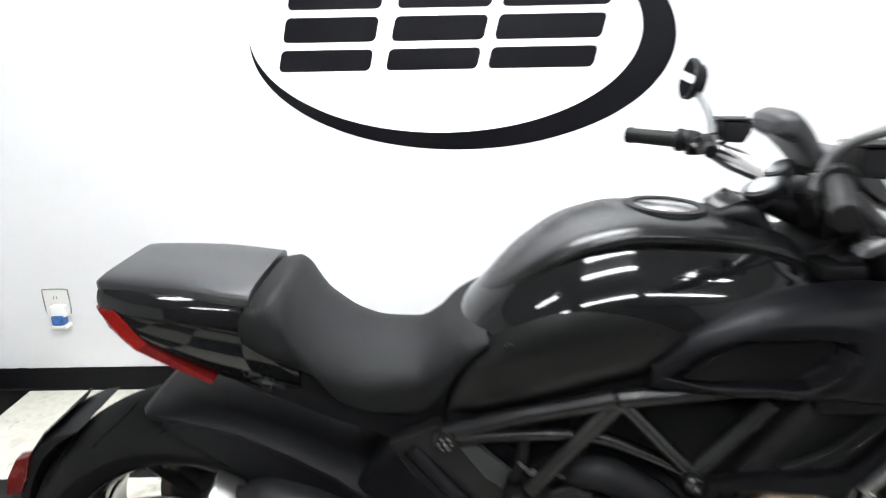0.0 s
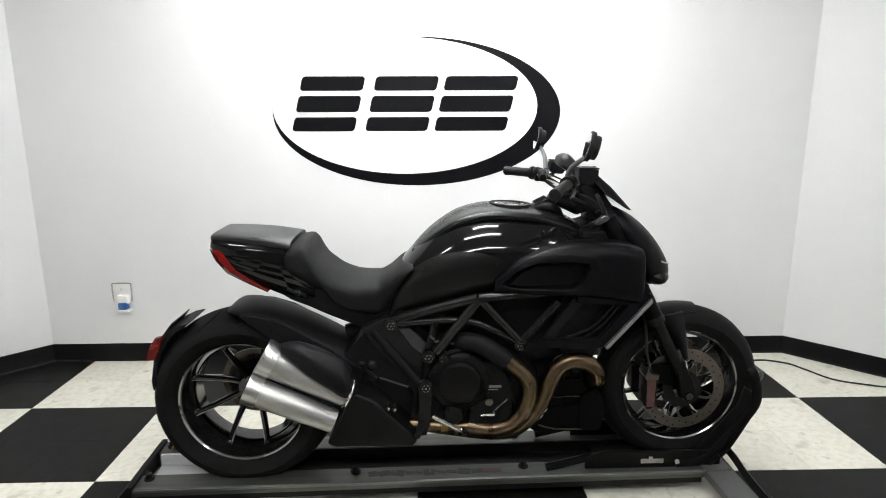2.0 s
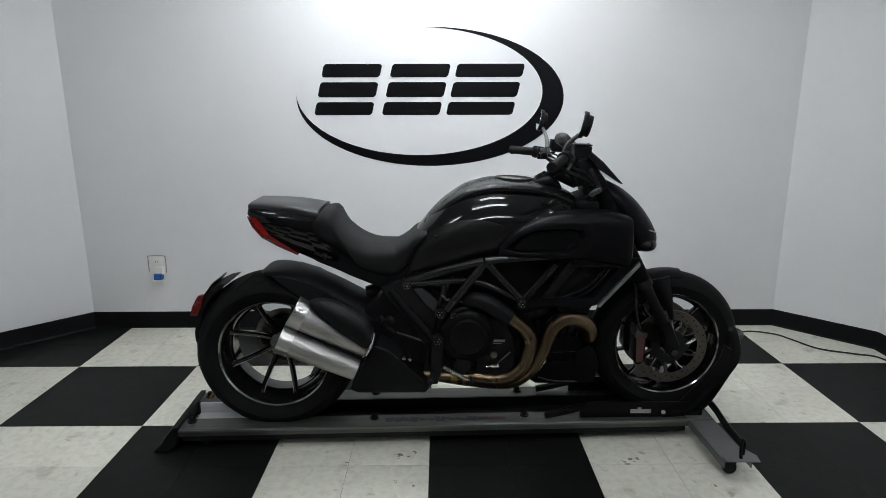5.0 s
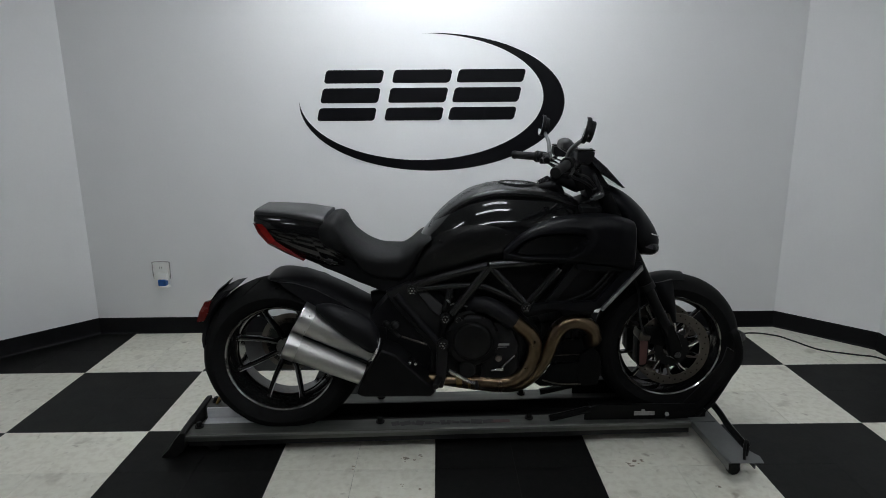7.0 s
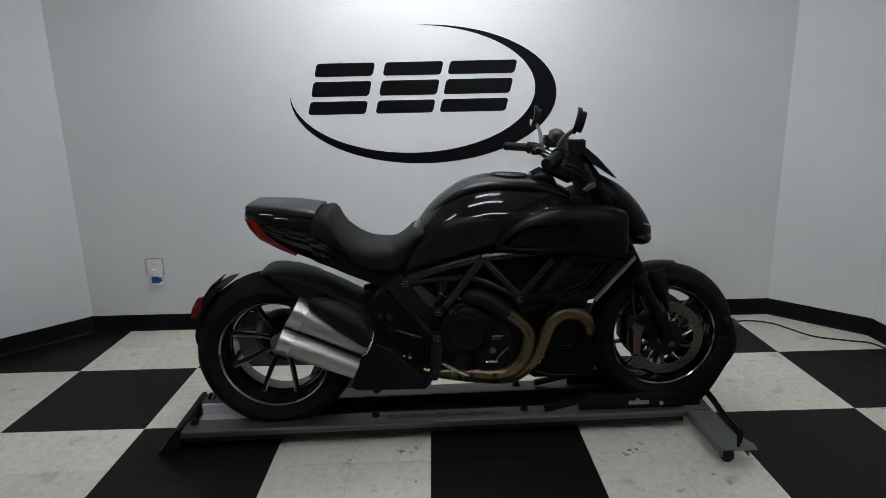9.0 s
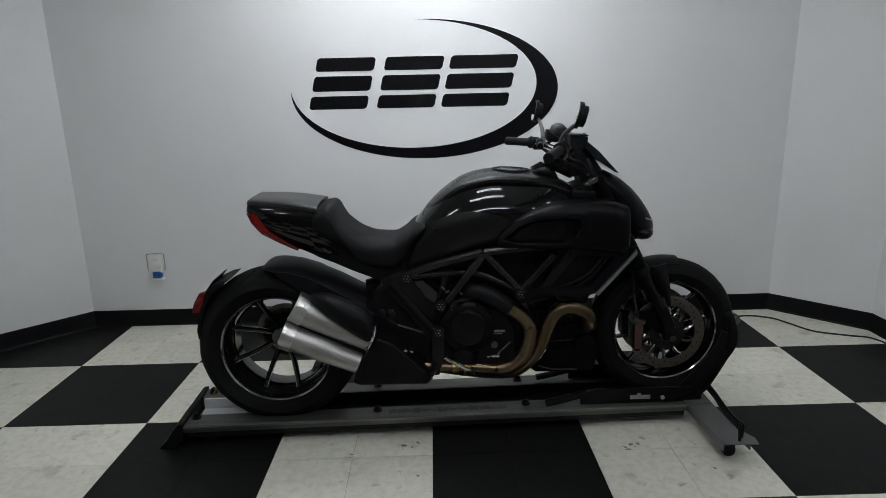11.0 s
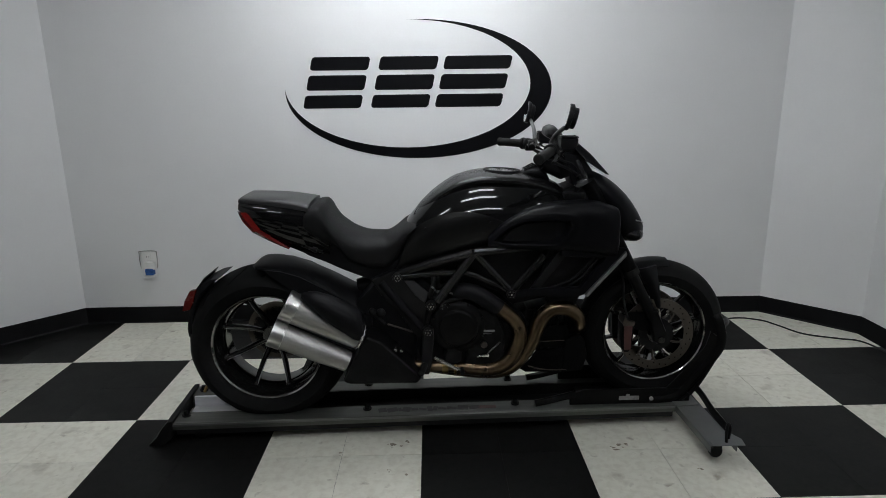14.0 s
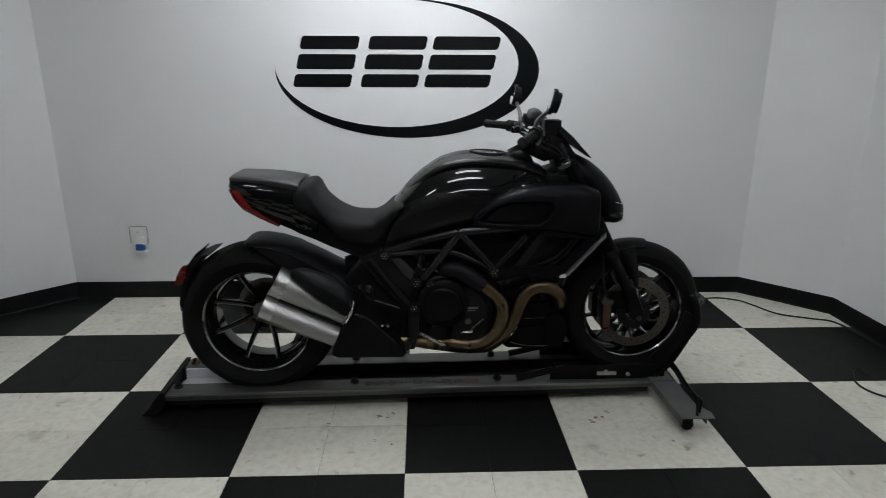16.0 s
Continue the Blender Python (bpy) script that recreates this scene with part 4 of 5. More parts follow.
for s in (N, F):
    outer = [(-0.668, 0.928), (-0.652, 0.890), (-0.618, 0.849), (-0.562, 0.818), (-0.490, 0.784)]
    inner = [(-0.630, 0.928), (-0.612, 0.904), (-0.586, 0.864), (-0.545, 0.834), (-0.482, 0.792)]
    for lens, first, last, text in ((RED, 0, 2, "bright red tail light lens"), (RED_DARK, 2, 4, "dark red tail light end")):
        bm = bmesh.new()
        rows = []
        for i in range(first, last + 1):
            o, q = outer[i], inner[i]
            yo, yi = 0.106 + 0.002 * i, 0.128 - 0.001 * i
            rows.append([bm.verts.new((o[0], Y(s * yo), o[1])), bm.verts.new(((o[0] + q[0]) / 2, Y(s * (yi + 0.004)), (o[1] + q[1]) / 2)), bm.verts.new((q[0], Y(s * yi), q[1])), bm.verts.new((q[0], Y(s * (yi - 0.03)), q[1])), bm.verts.new((o[0], Y(s * (yo - 0.03)), o[1]))])
        for a, b in zip(rows, rows[1:]):
            for k in range(5):
                bm.faces.new((a[k], a[(k + 1) % 5], b[(k + 1) % 5], b[k]))
        bm.faces.new(rows[0])
        bm.faces.new(rows[-1][::-1])
        bmesh.ops.recalc_face_normals(bm, faces=bm.faces)
        part("tail_light", bm, lens, tail, text)
for s in (N, F):
    # bevelled upper flank of the tail, from the cowl's edge down to the widest line
    top = [(-0.660, 0.096, 0.962), (-0.645, 0.103, 0.961), (-0.600, 0.110, 0.958), (-0.540, 0.115, 0.952), (-0.480, 0.118, 0.945), (-0.420, 0.119, 0.937)]
    low = [(-0.666, 0.104, 0.934), (-0.648, 0.122, 0.928), (-0.600, 0.131, 0.922), (-0.540, 0.137, 0.914), (-0.480, 0.138, 0.904), (-0.420, 0.135, 0.894)]
    bm = bmesh.new()
    rows = []
    for a, b in zip(top, low):
        row = []
        for k in range(6):
            t = k / 5
            bulge = 0.004 * math.sin(math.pi * t)
            row.append(bm.verts.new((a[0] + (b[0] - a[0]) * t, Y(s * (a[1] + (b[1] - a[1]) * t + bulge)), a[2] + (b[2] - a[2]) * t + 0.5 * bulge)))
        row.append(bm.verts.new((b[0], Y(s * (b[1] - 0.03)), b[2] - 0.004)))
        row.append(bm.verts.new((a[0], Y(s * (a[1] - 0.03)), a[2] - 0.006)))
        rows.append(row)
    for a, b in zip(rows, rows[1:]):
        for k in range(8):
            bm.faces.new((a[k], a[(k + 1) % 8], b[(k + 1) % 8], b[k]))
    bm.faces.new(rows[0])
    bm.faces.new(rows[-1][::-1])
    bmesh.ops.recalc_face_normals(bm, faces=bm.faces)
    part("tail_flank", bm, GLOSS, tail, "gloss black bevelled flank")
part("under_tail", slab([(-0.47, 0.785), (-0.36, 0.80), (-0.08, 0.74), (-0.06, 0.655), (-0.19, 0.652), (-0.30, 0.698), (-0.36, 0.727), (-0.42, 0.752)], Y(-0.10), Y(0.10), "y", 0.012), MATTE, bike, "black under-tail tray")
part("grab_hook", join(tube([(-0.425, Y(-0.108), 0.790), (-0.395, Y(-0.118), 0.783), (-0.365, Y(-0.112), 0.772)], 0.006, 8), rod((-0.40, Y(-0.118), 0.785), (-0.385, Y(-0.118), 0.780), 0.011, None, 10)), SATIN, bike)

# rear mudguard and number plate carrier
part("rear_mudguard", loft([
    (-0.640, 0.704, 0.712, 0.070, 0.708, 2.6, 2.6),
    (-0.622, 0.700, 0.720, 0.096, 0.708, 2.6, 3.0),
    (-0.585, 0.690, 0.723, 0.106, 0.703, 2.5, 3.0),
    (-0.528, 0.670, 0.716, 0.112, 0.688, 2.3, 3.0),
    (-0.454, 0.640, 0.695, 0.115, 0.658, 2.1, 3.0),
    (-0.371, 0.590, 0.662, 0.118, 0.612, 2.0, 3.0),
    (-0.287, 0.538, 0.617, 0.120, 0.565, 2.0, 3.0),
    (-0.223, 0.490, 0.586, 0.118, 0.522, 2.0, 3.0),
    (-0.180, 0.470, 0.560, 0.108, 0.500, 2.0, 3.0)], YC), MATTE, bike, "matt black rear mudguard blade")
for s in (N, F):
    part("guard_flank", slab([(-0.588, 0.706), (-0.566, 0.682), (-0.520, 0.648), (-0.480, 0.616), (-0.440, 0.580), (-0.400, 0.548), (-0.330, 0.500), (-0.240, 0.455), (-0.190, 0.440), (-0.190, 0.520), (-0.223, 0.530), (-0.287, 0.580), (-0.371, 0.630), (-0.454, 0.676), (-0.528, 0.700)], Y(s * 0.116) - 0.005, Y(s * 0.116) + 0.005, "y", 0.003), MATTE, bike, "matt black inner guard flank")
carrier = part("plate_carrier", slab([(-0.762, 0.670), (-0.800, 0.663), (-0.838, 0.645), (-0.872, 0.600), (-0.896, 0.540), (-0.910, 0.465), (-0.907, 0.430), (-0.896, 0.432), (-0.886, 0.505), (-0.866, 0.565), (-0.838, 0.612), (-0.803, 0.646)], Y(-0.085), Y(0.085), "y", 0.006), MATTE, bike, "black plate carrier behind the rear tyre")
part("number_plate", box(-0.8535, -0.8495, Y(-0.080), Y(0.080), 0.588, 0.678, 0.001, pose(0, 0, 0, 0, 38, 0)), FORK, carrier, "dark grey plate backing")
for s in (N, F):
    part("reflector", slab([(-0.882, 0.620), (-0.856, 0.626), (-0.870, 0.580), (-0.888, 0.545), (-0.918, 0.541), (-0.906, 0.580)], Y(0.080 * s) - 0.012, Y(0.080 * s) + 0.012, "y", 0.003), RED_DARK, carrier, "dark red reflector")
part("carrier_arm", tube([(-0.84, Y(0.08), 0.58), (-0.72, Y(0.15), 0.48), (-0.60, Y(0.16), 0.40)], 0.012, 8), SATIN, bike)

# swing arm, on the far side only
part("swing_arm", tube([(RX, Y(0.125), RZ), (-0.45, Y(0.15), 0.41), (-0.25, Y(0.15), 0.45), (-0.08, Y(0.09), 0.46), (-0.02, Y(0.0), 0.46)], (0.05, 0.055), 12), SATIN, bike, "black single-sided swing arm")
part("sprocket", lathe([(0.0, 0.10), (0.105, 0.10), (0.105, 0.106), (0.0, 0.106)], RX, YC, RZ, 42), SATIN, bike)
part("swing_pivot", slab([(-0.30, 0.40), (-0.26, 0.56), (-0.17, 0.655), (-0.02, 0.69), (0.06, 0.62), (0.06, 0.34), (-0.02, 0.30), (-0.22, 0.31)], Y(-0.115), Y(0.12), "y", 0.02), MATTE, bike, "black cast swing arm pivot")
part("shock_absorber", rod((-0.25, Y(0.0), 0.60), (-0.02, Y(0.0), 0.66), 0.032, None, 16), SATIN, bike)

# silencers
for (ax, az, bx, bz, ra, rb, off, cap_) in ((-0.551, 0.499, -0.278, 0.368, 0.053, 0.041, -0.215, 1), (-0.500, 0.598, -0.235, 0.440, 0.059, 0.034, -0.195, 1)):
    a, b = Vector((ax, Y(off), az)), Vector((bx, Y(off + 0.02), bz))
    d = (b - a).normalized()
    can = part("silencer", tube([a + d * 0.045, b], (ra - 0.004, rb), 28), STEEL, bike, "brushed steel silencer")
    part("end_cap", join(bevelled(tube([a, a + d * 0.048], (ra, ra - 0.001), 28), 0.003, 2, 50)), CAP_STEEL, can, "smooth steel end cap")
    part("outlet_hole", tube([a - d * 0.001, a + d * 0.004], (ra * 0.72, ra * 0.72), 24), GROOVE, can)
    if off > -0.2:
        part("clamp", tube([b - d * 0.006, b + d * 0.012], (rb + 0.003, rb + 0.003), 24), CHROME, can)
part("silencer_bridge", tube([(-0.500, Y(-0.180), 0.540), (-0.255, Y(-0.170), 0.405)], (0.030, 0.026), 12), ENGINE, bike)
part("heat_shield", loft([
    (-0.432, 0.622, 0.645, 0.010, 0.634, 2.0, 2.0),
    (-0.395, 0.588, 0.650, 0.034, 0.622, 2.0, 2.2),
    (-0.340, 0.535, 0.636, 0.048, 0.592, 2.0, 2.4),
    (-0.280, 0.490, 0.608, 0.053, 0.556, 2.0, 2.4),
    (-0.235, 0.462, 0.580, 0.052, 0.528, 2.0, 2.4),
    (-0.212, 0.470, 0.545, 0.045, 0.508, 2.0, 2.2)], Y(-0.212)), MATTE, bike, "black silencer heat shield")
part("bright_clamp", tube([(-0.206, Y(-0.225), 0.520), (-0.212, Y(-0.250), 0.490), (-0.232, Y(-0.245), 0.450), (-0.245, Y(-0.225), 0.432)], 0.006, 8), CHROME, bike)
part("collector_box", slab([(-0.205, 0.480), (-0.262, 0.385), (-0.300, 0.302), (-0.270, 0.290), (-0.020, 0.288), (-0.002, 0.312), (-0.082, 0.392), (-0.145, 0.455)], Y(-0.235), Y(0.02), "y", 0.025, 3), ENGINE, bike, "black exhaust collector box")

# engine
engine = part("engine", slab([(-0.02, 0.36), (0.02, 0.60), (0.12, 0.66), (0.30, 0.60), (0.40, 0.50), (0.40, 0.36), (0.34, 0.30), (0.05, 0.30)], Y(-0.15), Y(0.16), "y", 0.03, 3), ENGINE, bike, "black cast twin-cylinder engine")
part("clutch_cover", lathe([(0.0, -0.205), (0.060, -0.205), (0.070, -0.199), (0.074, -0.190), (0.092, -0.186), (0.102, -0.176), (0.106, -0.14), (0.0, -0.14)], 0.135, YC, 0.490, 48), CHOCK, engine, "round black clutch cover")
for k in range(8):
    a = radians(22 + 45 * k)
    part("cover_bolt", rod((0.135 + 0.096 * math.cos(a), Y(-0.178), 0.490 + 0.096 * math.sin(a)), (0.135 + 0.096 * math.cos(a), Y(-0.1895), 0.490 + 0.096 * math.sin(a)), 0.0055, None, 8), CHOCK, engine)
part("water_pump", lathe([(0.0, -0.19), (0.028, -0.19), (0.034, -0.184), (0.036, -0.14), (0.0, -0.14)], 0.115, YC, 0.375, 32), ENGINE, engine)
part("side_cover", slab([(0.16, 0.33), (0.20, 0.56), (0.27, 0.56), (0.31, 0.47), (0.31, 0.36), (0.28, 0.32)], Y(-0.178), Y(-0.14), "y", 0.012), ENGINE, engine)
for zz, hh, ww in ((0.472, 0.008, 0.060), (0.461, 0.0025, 0.050)):
    part("lettering_bar", box(0.212, 0.212 + ww, Y(-0.1802), Y(-0.1778), zz - hh / 2, zz + hh / 2), WHITE_INK, engine, "pale lettering bar")
part("oil_sight", rod((0.232, Y(-0.17), 0.418), (0.232, Y(-0.186), 0.418), 0.013, None, 16, 0.002), DISC, engine)
part("gear_rod", rod((0.245, Y(-0.188), 0.385), (0.292, Y(-0.188), 0.432), 0.0045, None, 8), CHROME, engine)
part("gear_toe", join(box(0.222, 0.250, Y(-0.200), Y(-0.184), 0.374, 0.386, 0.003), rod((0.205, Y(-0.192), 0.374), (0.226, Y(-0.192), 0.378), 0.004)), CHROME, engine, "bright toe piece")
part("front_cylinder", slab([(0.36, 0.35), (0.36, 0.52), (0.50, 0.545), (0.60, 0.52), (0.61, 0.40), (0.52, 0.34)], Y(-0.10), Y(0.12), "y", 0.02), ENGINE, engine)
for k in range(6):
    part("cooling_fin", slab([(0.40 + 0.03 * k, 0.345), (0.408 + 0.03 * k, 0.345), (0.408 + 0.03 * k, 0.53), (0.40 + 0.03 * k, 0.53)], Y(-0.11), Y(0.13), "y", 0.002), ENGINE, engine)
part("rear_cylinder", slab([(0.06, 0.60), (0.10, 0.76), (0.28, 0.74), (0.30, 0.58)], Y(-0.10), Y(0.12), "y", 0.02), ENGINE, engine)
part("belly_pan", slab([(0.36, 0.295), (0.42, 0.36), (0.56, 0.375), (0.62, 0.34), (0.61, 0.29), (0.52, 0.268), (0.40, 0.270)], Y(-0.12), Y(0.12), "y", 0.015), ENGINE_DARK, bike, "black belly pan")
for s in (N, F):
    part("chin_fairing", slab([(0.540, 0.268), (0.550, 0.405), (0.600, 0.435), (0.628, 0.405), (0.640, 0.340), (0.625, 0.276)], Y(s * 0.100) - 0.024, Y(s * 0.100) + 0.024, "y", 0.010), ENGINE_DARK, bike, "black chin fairing")
part("oil_cooler", slab([(0.44, 0.37), (0.46, 0.46), (0.60, 0.47), (0.63, 0.36)], Y(-0.11), Y(0.11), "y", 0.008), ENGINE_DARK, bike)
part("pan_edge", tube([(0.41, Y(-0.122), 0.300), (0.47, Y(-0.124), 0.285), (0.56, Y(-0.122), 0.282)], 0.003, 6), DISC, bike)
part("cooler_edge", tube([(0.455, Y(-0.114), 0.398), (0.53, Y(-0.116), 0.402), (0.60, Y(-0.114), 0.400)], 0.0022, 6), DISC, bike)

# exhaust headers
part("header_shield", tube([(0.130, Y(-0.145), 0.612), (0.155, Y(-0.170), 0.628), (0.200, Y(-0.180), 0.622), (0.250, Y(-0.185), 0.590), (0.285, Y(-0.185), 0.562)], (0.030, 0.034), 14), MATTE, bike, "black header heat shield")
part("header_pipe", tube([(0.265, Y(-0.175), 0.582), (0.305, Y(-0.178), 0.550), (0.345, Y(-0.178), 0.512), (0.366, Y(-0.178), 0.470), (0.360, Y(-0.178), 0.415), (0.335, Y(-0.176), 0.360), (0.295, Y(-0.172), 0.325), (0.240, Y(-0.168), 0.312), (0.165, Y(-0.160), 0.318)], 0.0285, 18), BRONZE, bike, "heat-tinted steel header pipe")
part("header_pipe", tube([(0.560, Y(-0.05), 0.440), (0.590, Y(-0.10), 0.450), (0.598, Y(-0.140), 0.480), (0.580, Y(-0.155), 0.525), (0.535, Y(-0.160), 0.552), (0.490, Y(-0.160), 0.548), (0.455, Y(-0.160), 0.520), (0.432, Y(-0.160), 0.470), (0.412, Y(-0.160), 0.415), (0.375, Y(-0.158), 0.355), (0.320, Y(-0.155), 0.308), (0.250, Y(-0.150), 0.296), (0.130, Y(-0.140), 0.305), (0.02, Y(-0.13), 0.32)], 0.0290, 18), BRONZE, bike, "heat-tinted steel header pipe")
part("pipe_clamp", rod((0.075, Y(-0.158), 0.318), (0.098, Y(-0.160), 0.318), 0.024, None, 16, 0.002), GOLD, bike, "brass-toned pipe clamp")
part("pipe_clamp", rod((0.118, Y(-0.160), 0.318), (0.128, Y(-0.160), 0.318), 0.029, None, 16, 0.002), GOLD, bike, "brass-toned pipe clamp")
part("collector_pipe", tube([(0.17, Y(-0.16), 0.318), (0.06, Y(-0.158), 0.320), (-0.03, Y(-0.15), 0.325)], 0.021, 14), BRONZE, bike)
for sx, sz in ((0.352, 0.392), (0.338, 0.368), (0.418, 0.395), (0.404, 0.372)):
    part("pipe_spring", rod((sx - 0.005, Y(-0.200), sz - 0.006), (sx + 0.005, Y(-0.198), sz + 0.006), 0.0035, None, 6), CHROME, bike)

# trellis frame, both sides
for s in (N, F):
    def tb(name, pts, r=0.0165):
        return part(name, tube([(a, Y(s * o), c) for a, o, c in pts], r, 14, 4), FRAME, bike)
    tb("frame_tube", [(-0.086, 0.132, 0.688), (0.050, 0.166, 0.739), (0.190, 0.190, 0.779)], 0.0165)
    tb("frame_tube", [(0.060, 0.168, 0.590), (0.195, 0.190, 0.776)], 0.0165)
    tb("frame_tube", [(-0.075, 0.140, 0.680), (0.140, 0.168, 0.700), (0.250, 0.176, 0.665), (0.330, 0.182, 0.626)], 0.012)
    tb("frame_tube", [(0.200, 0.190, 0.774), (0.330, 0.184, 0.630)], 0.0145)
    tb("frame_tube", [(0.338, 0.184, 0.634), (0.450, 0.185, 0.765)], 0.0155)
    tb("frame_tube", [(0.195, 0.190, 0.779), (0.330, 0.190, 0.790), (0.470, 0.180, 0.80)], 0.016)
    for bx, bz, bo in ((-0.088, 0.677, 0.150), (0.034, 0.576, 0.182), (0.024, 0.480, 0.200), (0.331, 0.622, 0.200)):
        bolt = part("frame_bolt", rod((bx, Y(s * (bo - 0.02)), bz), (bx, Y(s * (bo + 0.006)), bz), 0.019, None, 20, 0.003), SATIN, bike, "black bolt with a bright rosette head")
        part("bolt_eye", rod((bx, Y(s * (bo + 0.005)), bz), (bx, Y(s * (bo + 0.0075)), bz), 0.0036, None, 8), CHROME, bolt)
        for k in range(6):
            arc = [(bx + 0.0112 * math.cos(radians(60 * k + w)), Y(s * (bo + 0.0062)), bz + 0.0112 * math.sin(radians(60 * k + w))) for w in (-17, 0, 17)]
            part("bolt_flute", tube(arc, 0.0021, 6, 3), LEG if k % 2 else CHROME, bolt)
    part("rear_frame_plate", slab([(-0.190, 0.665), (-0.105, 0.700), (-0.060, 0.690), (-0.030, 0.62), (0.050, 0.585), (0.056, 0.44), (0.030, 0.40), (0.010, 0.30), (-0.035, 0.30), (-0.020, 0.43), (-0.080, 0.52), (-0.150, 0.60)], Y(s * 0.116) - 0.02, Y(s * 0.116) + 0.02, "y", 0.010), SATIN, bike, "black rear frame plate")
    part("frame_web", slab([(-0.065, 0.665), (-0.03, 0.668), (0.030, 0.610), (0.012, 0.575), (-0.020, 0.60)], Y(s * 0.140) - 0.008, Y(s * 0.140) + 0.008, "y", 0.005), BINNACLE, bike, "dark grey cast frame web")
    part("strut", tube([(-0.150, Y(s * 0.132), 0.655), (-0.070, Y(s * 0.145), 0.560), (0.015, Y(s * 0.168), 0.465)], (0.016, 0.013), 12, 6, 0.7), MATTE, bike)
    part("peg_hanger", slab([(0.002, 0.490), (0.022, 0.502), (0.045, 0.490), (0.040, 0.37), (0.024, 0.305), (-0.002, 0.305), (-0.004, 0.37)], Y(s * 0.180) - 0.014, Y(s * 0.180) + 0.014, "y", 0.006), SATIN, bike)
    part("foot_peg", rod((0.010, Y(s * 0.175), 0.345), (-0.005, Y(s * 0.265), 0.345), 0.013, 0.011, 12, 0.003), RUBBER_MOULD, bike, "black rubber foot peg")
part("pedal", tube([(0.045, Y(-0.190), 0.375), (0.090, Y(-0.195), 0.350), (0.130, Y(-0.200), 0.330), (0.150, Y(-0.205), 0.328)], (0.008, 0.006), 8, 4, 0.6), CHROME, bike, "bright brake pedal")
part("pedal_tip", rod((0.148, Y(-0.195), 0.328), (0.148, Y(-0.235), 0.328), 0.008, None, 10), SATIN, bike)
part("brake_rod", rod((-0.130, Y(-0.160), 0.500), (-0.035, Y(-0.168), 0.470), 0.004, None, 8), DISC, bike)
part("linkage", join(ball(-0.152, Y(-0.17), 0.548, 0.018, 0.012, 0.018), ball(-0.185, Y(-0.165), 0.552, 0.014, 0.012, 0.014), rod((-0.185, Y(-0.165), 0.552), (-0.14, Y(-0.165), 0.50), 0.008)), SATIN, bike)
for bx, bz in ((-0.098, 0.428), (-0.077, 0.424)):
    part("bright_bolt", rod((bx, Y(-0.20), bz), (bx, Y(-0.240), bz), 0.008, 0.006, 10, 0.002), CHROME, bike)
for bx, bz, dx, dz in ((0.046, 0.640, 0.012, -0.012), (0.060, 0.628, 0.010, 0.004), (0.110, 0.620, 0.018, -0.004), (0.134, 0.614, 0.006, 0.010)):
    part("hose_clip", tube([(bx - dx / 2, Y(-0.168), bz - dz / 2), (bx, Y(-0.176), bz + 0.002), (bx + dx / 2, Y(-0.168), bz + dz / 2)], 0.0036, 6), LEG, bike, "grey wire hose clip")
boss = part("cover_boss", rod((0.085, Y(-0.150), 0.571), (0.085, Y(-0.185), 0.571), 0.017, None, 16, 0.003), SATIN, engine, "dark fluted boss")
for k in range(5):
    arc = [(0.085 + 0.0105 * math.cos(radians(72 * k + w)), Y(-0.1855), 0.571 + 0.0105 * math.sin(radians(72 * k + w))) for w in (-18, 0, 18)]
    part("boss_flute", tube(arc, 0.0018, 6, 3), LEG, boss)
part("hose", tube([(0.03, Y(-0.150), 0.60), (0.045, Y(-0.155), 0.65), (0.05, Y(-0.14), 0.70)], 0.010, 8), RUBBER_MOULD, bike)
part("hose", tube([(0.07, Y(-0.16), 0.565), (0.10, Y(-0.185), 0.595), (0.15, Y(-0.17), 0.60)], 0.008, 8), RUBBER_MOULD, bike)
part("side_stand", tube([(0.03, Y(0.15), 0.36), (-0.03, Y(0.22), 0.22), (-0.06, Y(0.25), 0.09)], 0.011, 8), SATIN, bike)

# air scoops and radiator shrouds
MOUTH = [(0.262, 0.824), (0.313, 0.874), (0.369, 0.900), (0.474, 0.908), (0.522, 0.902), (0.533, 0.882), (0.512, 0.842), (0.477, 0.816), (0.324, 0.814)]


def inside(x, z, outline):
    """Distance to an outline, positive within it."""
    best, hit = 9.0, False
    for (ax, az), (bx, bz) in zip(outline, outline[1:] + outline[:1]):
        ux, uz = bx - ax, bz - az
        t = max(0.0, min(1.0, ((x - ax) * ux + (z - az) * uz) / (ux * ux + uz * uz)))
        best = min(best, math.hypot(x - ax - t * ux, z - az - t * uz))
        if (az > z) != (bz > z) and x < ax + (z - az) / (bz - az) * ux:
            hit = not hit
    return best if hit else -best


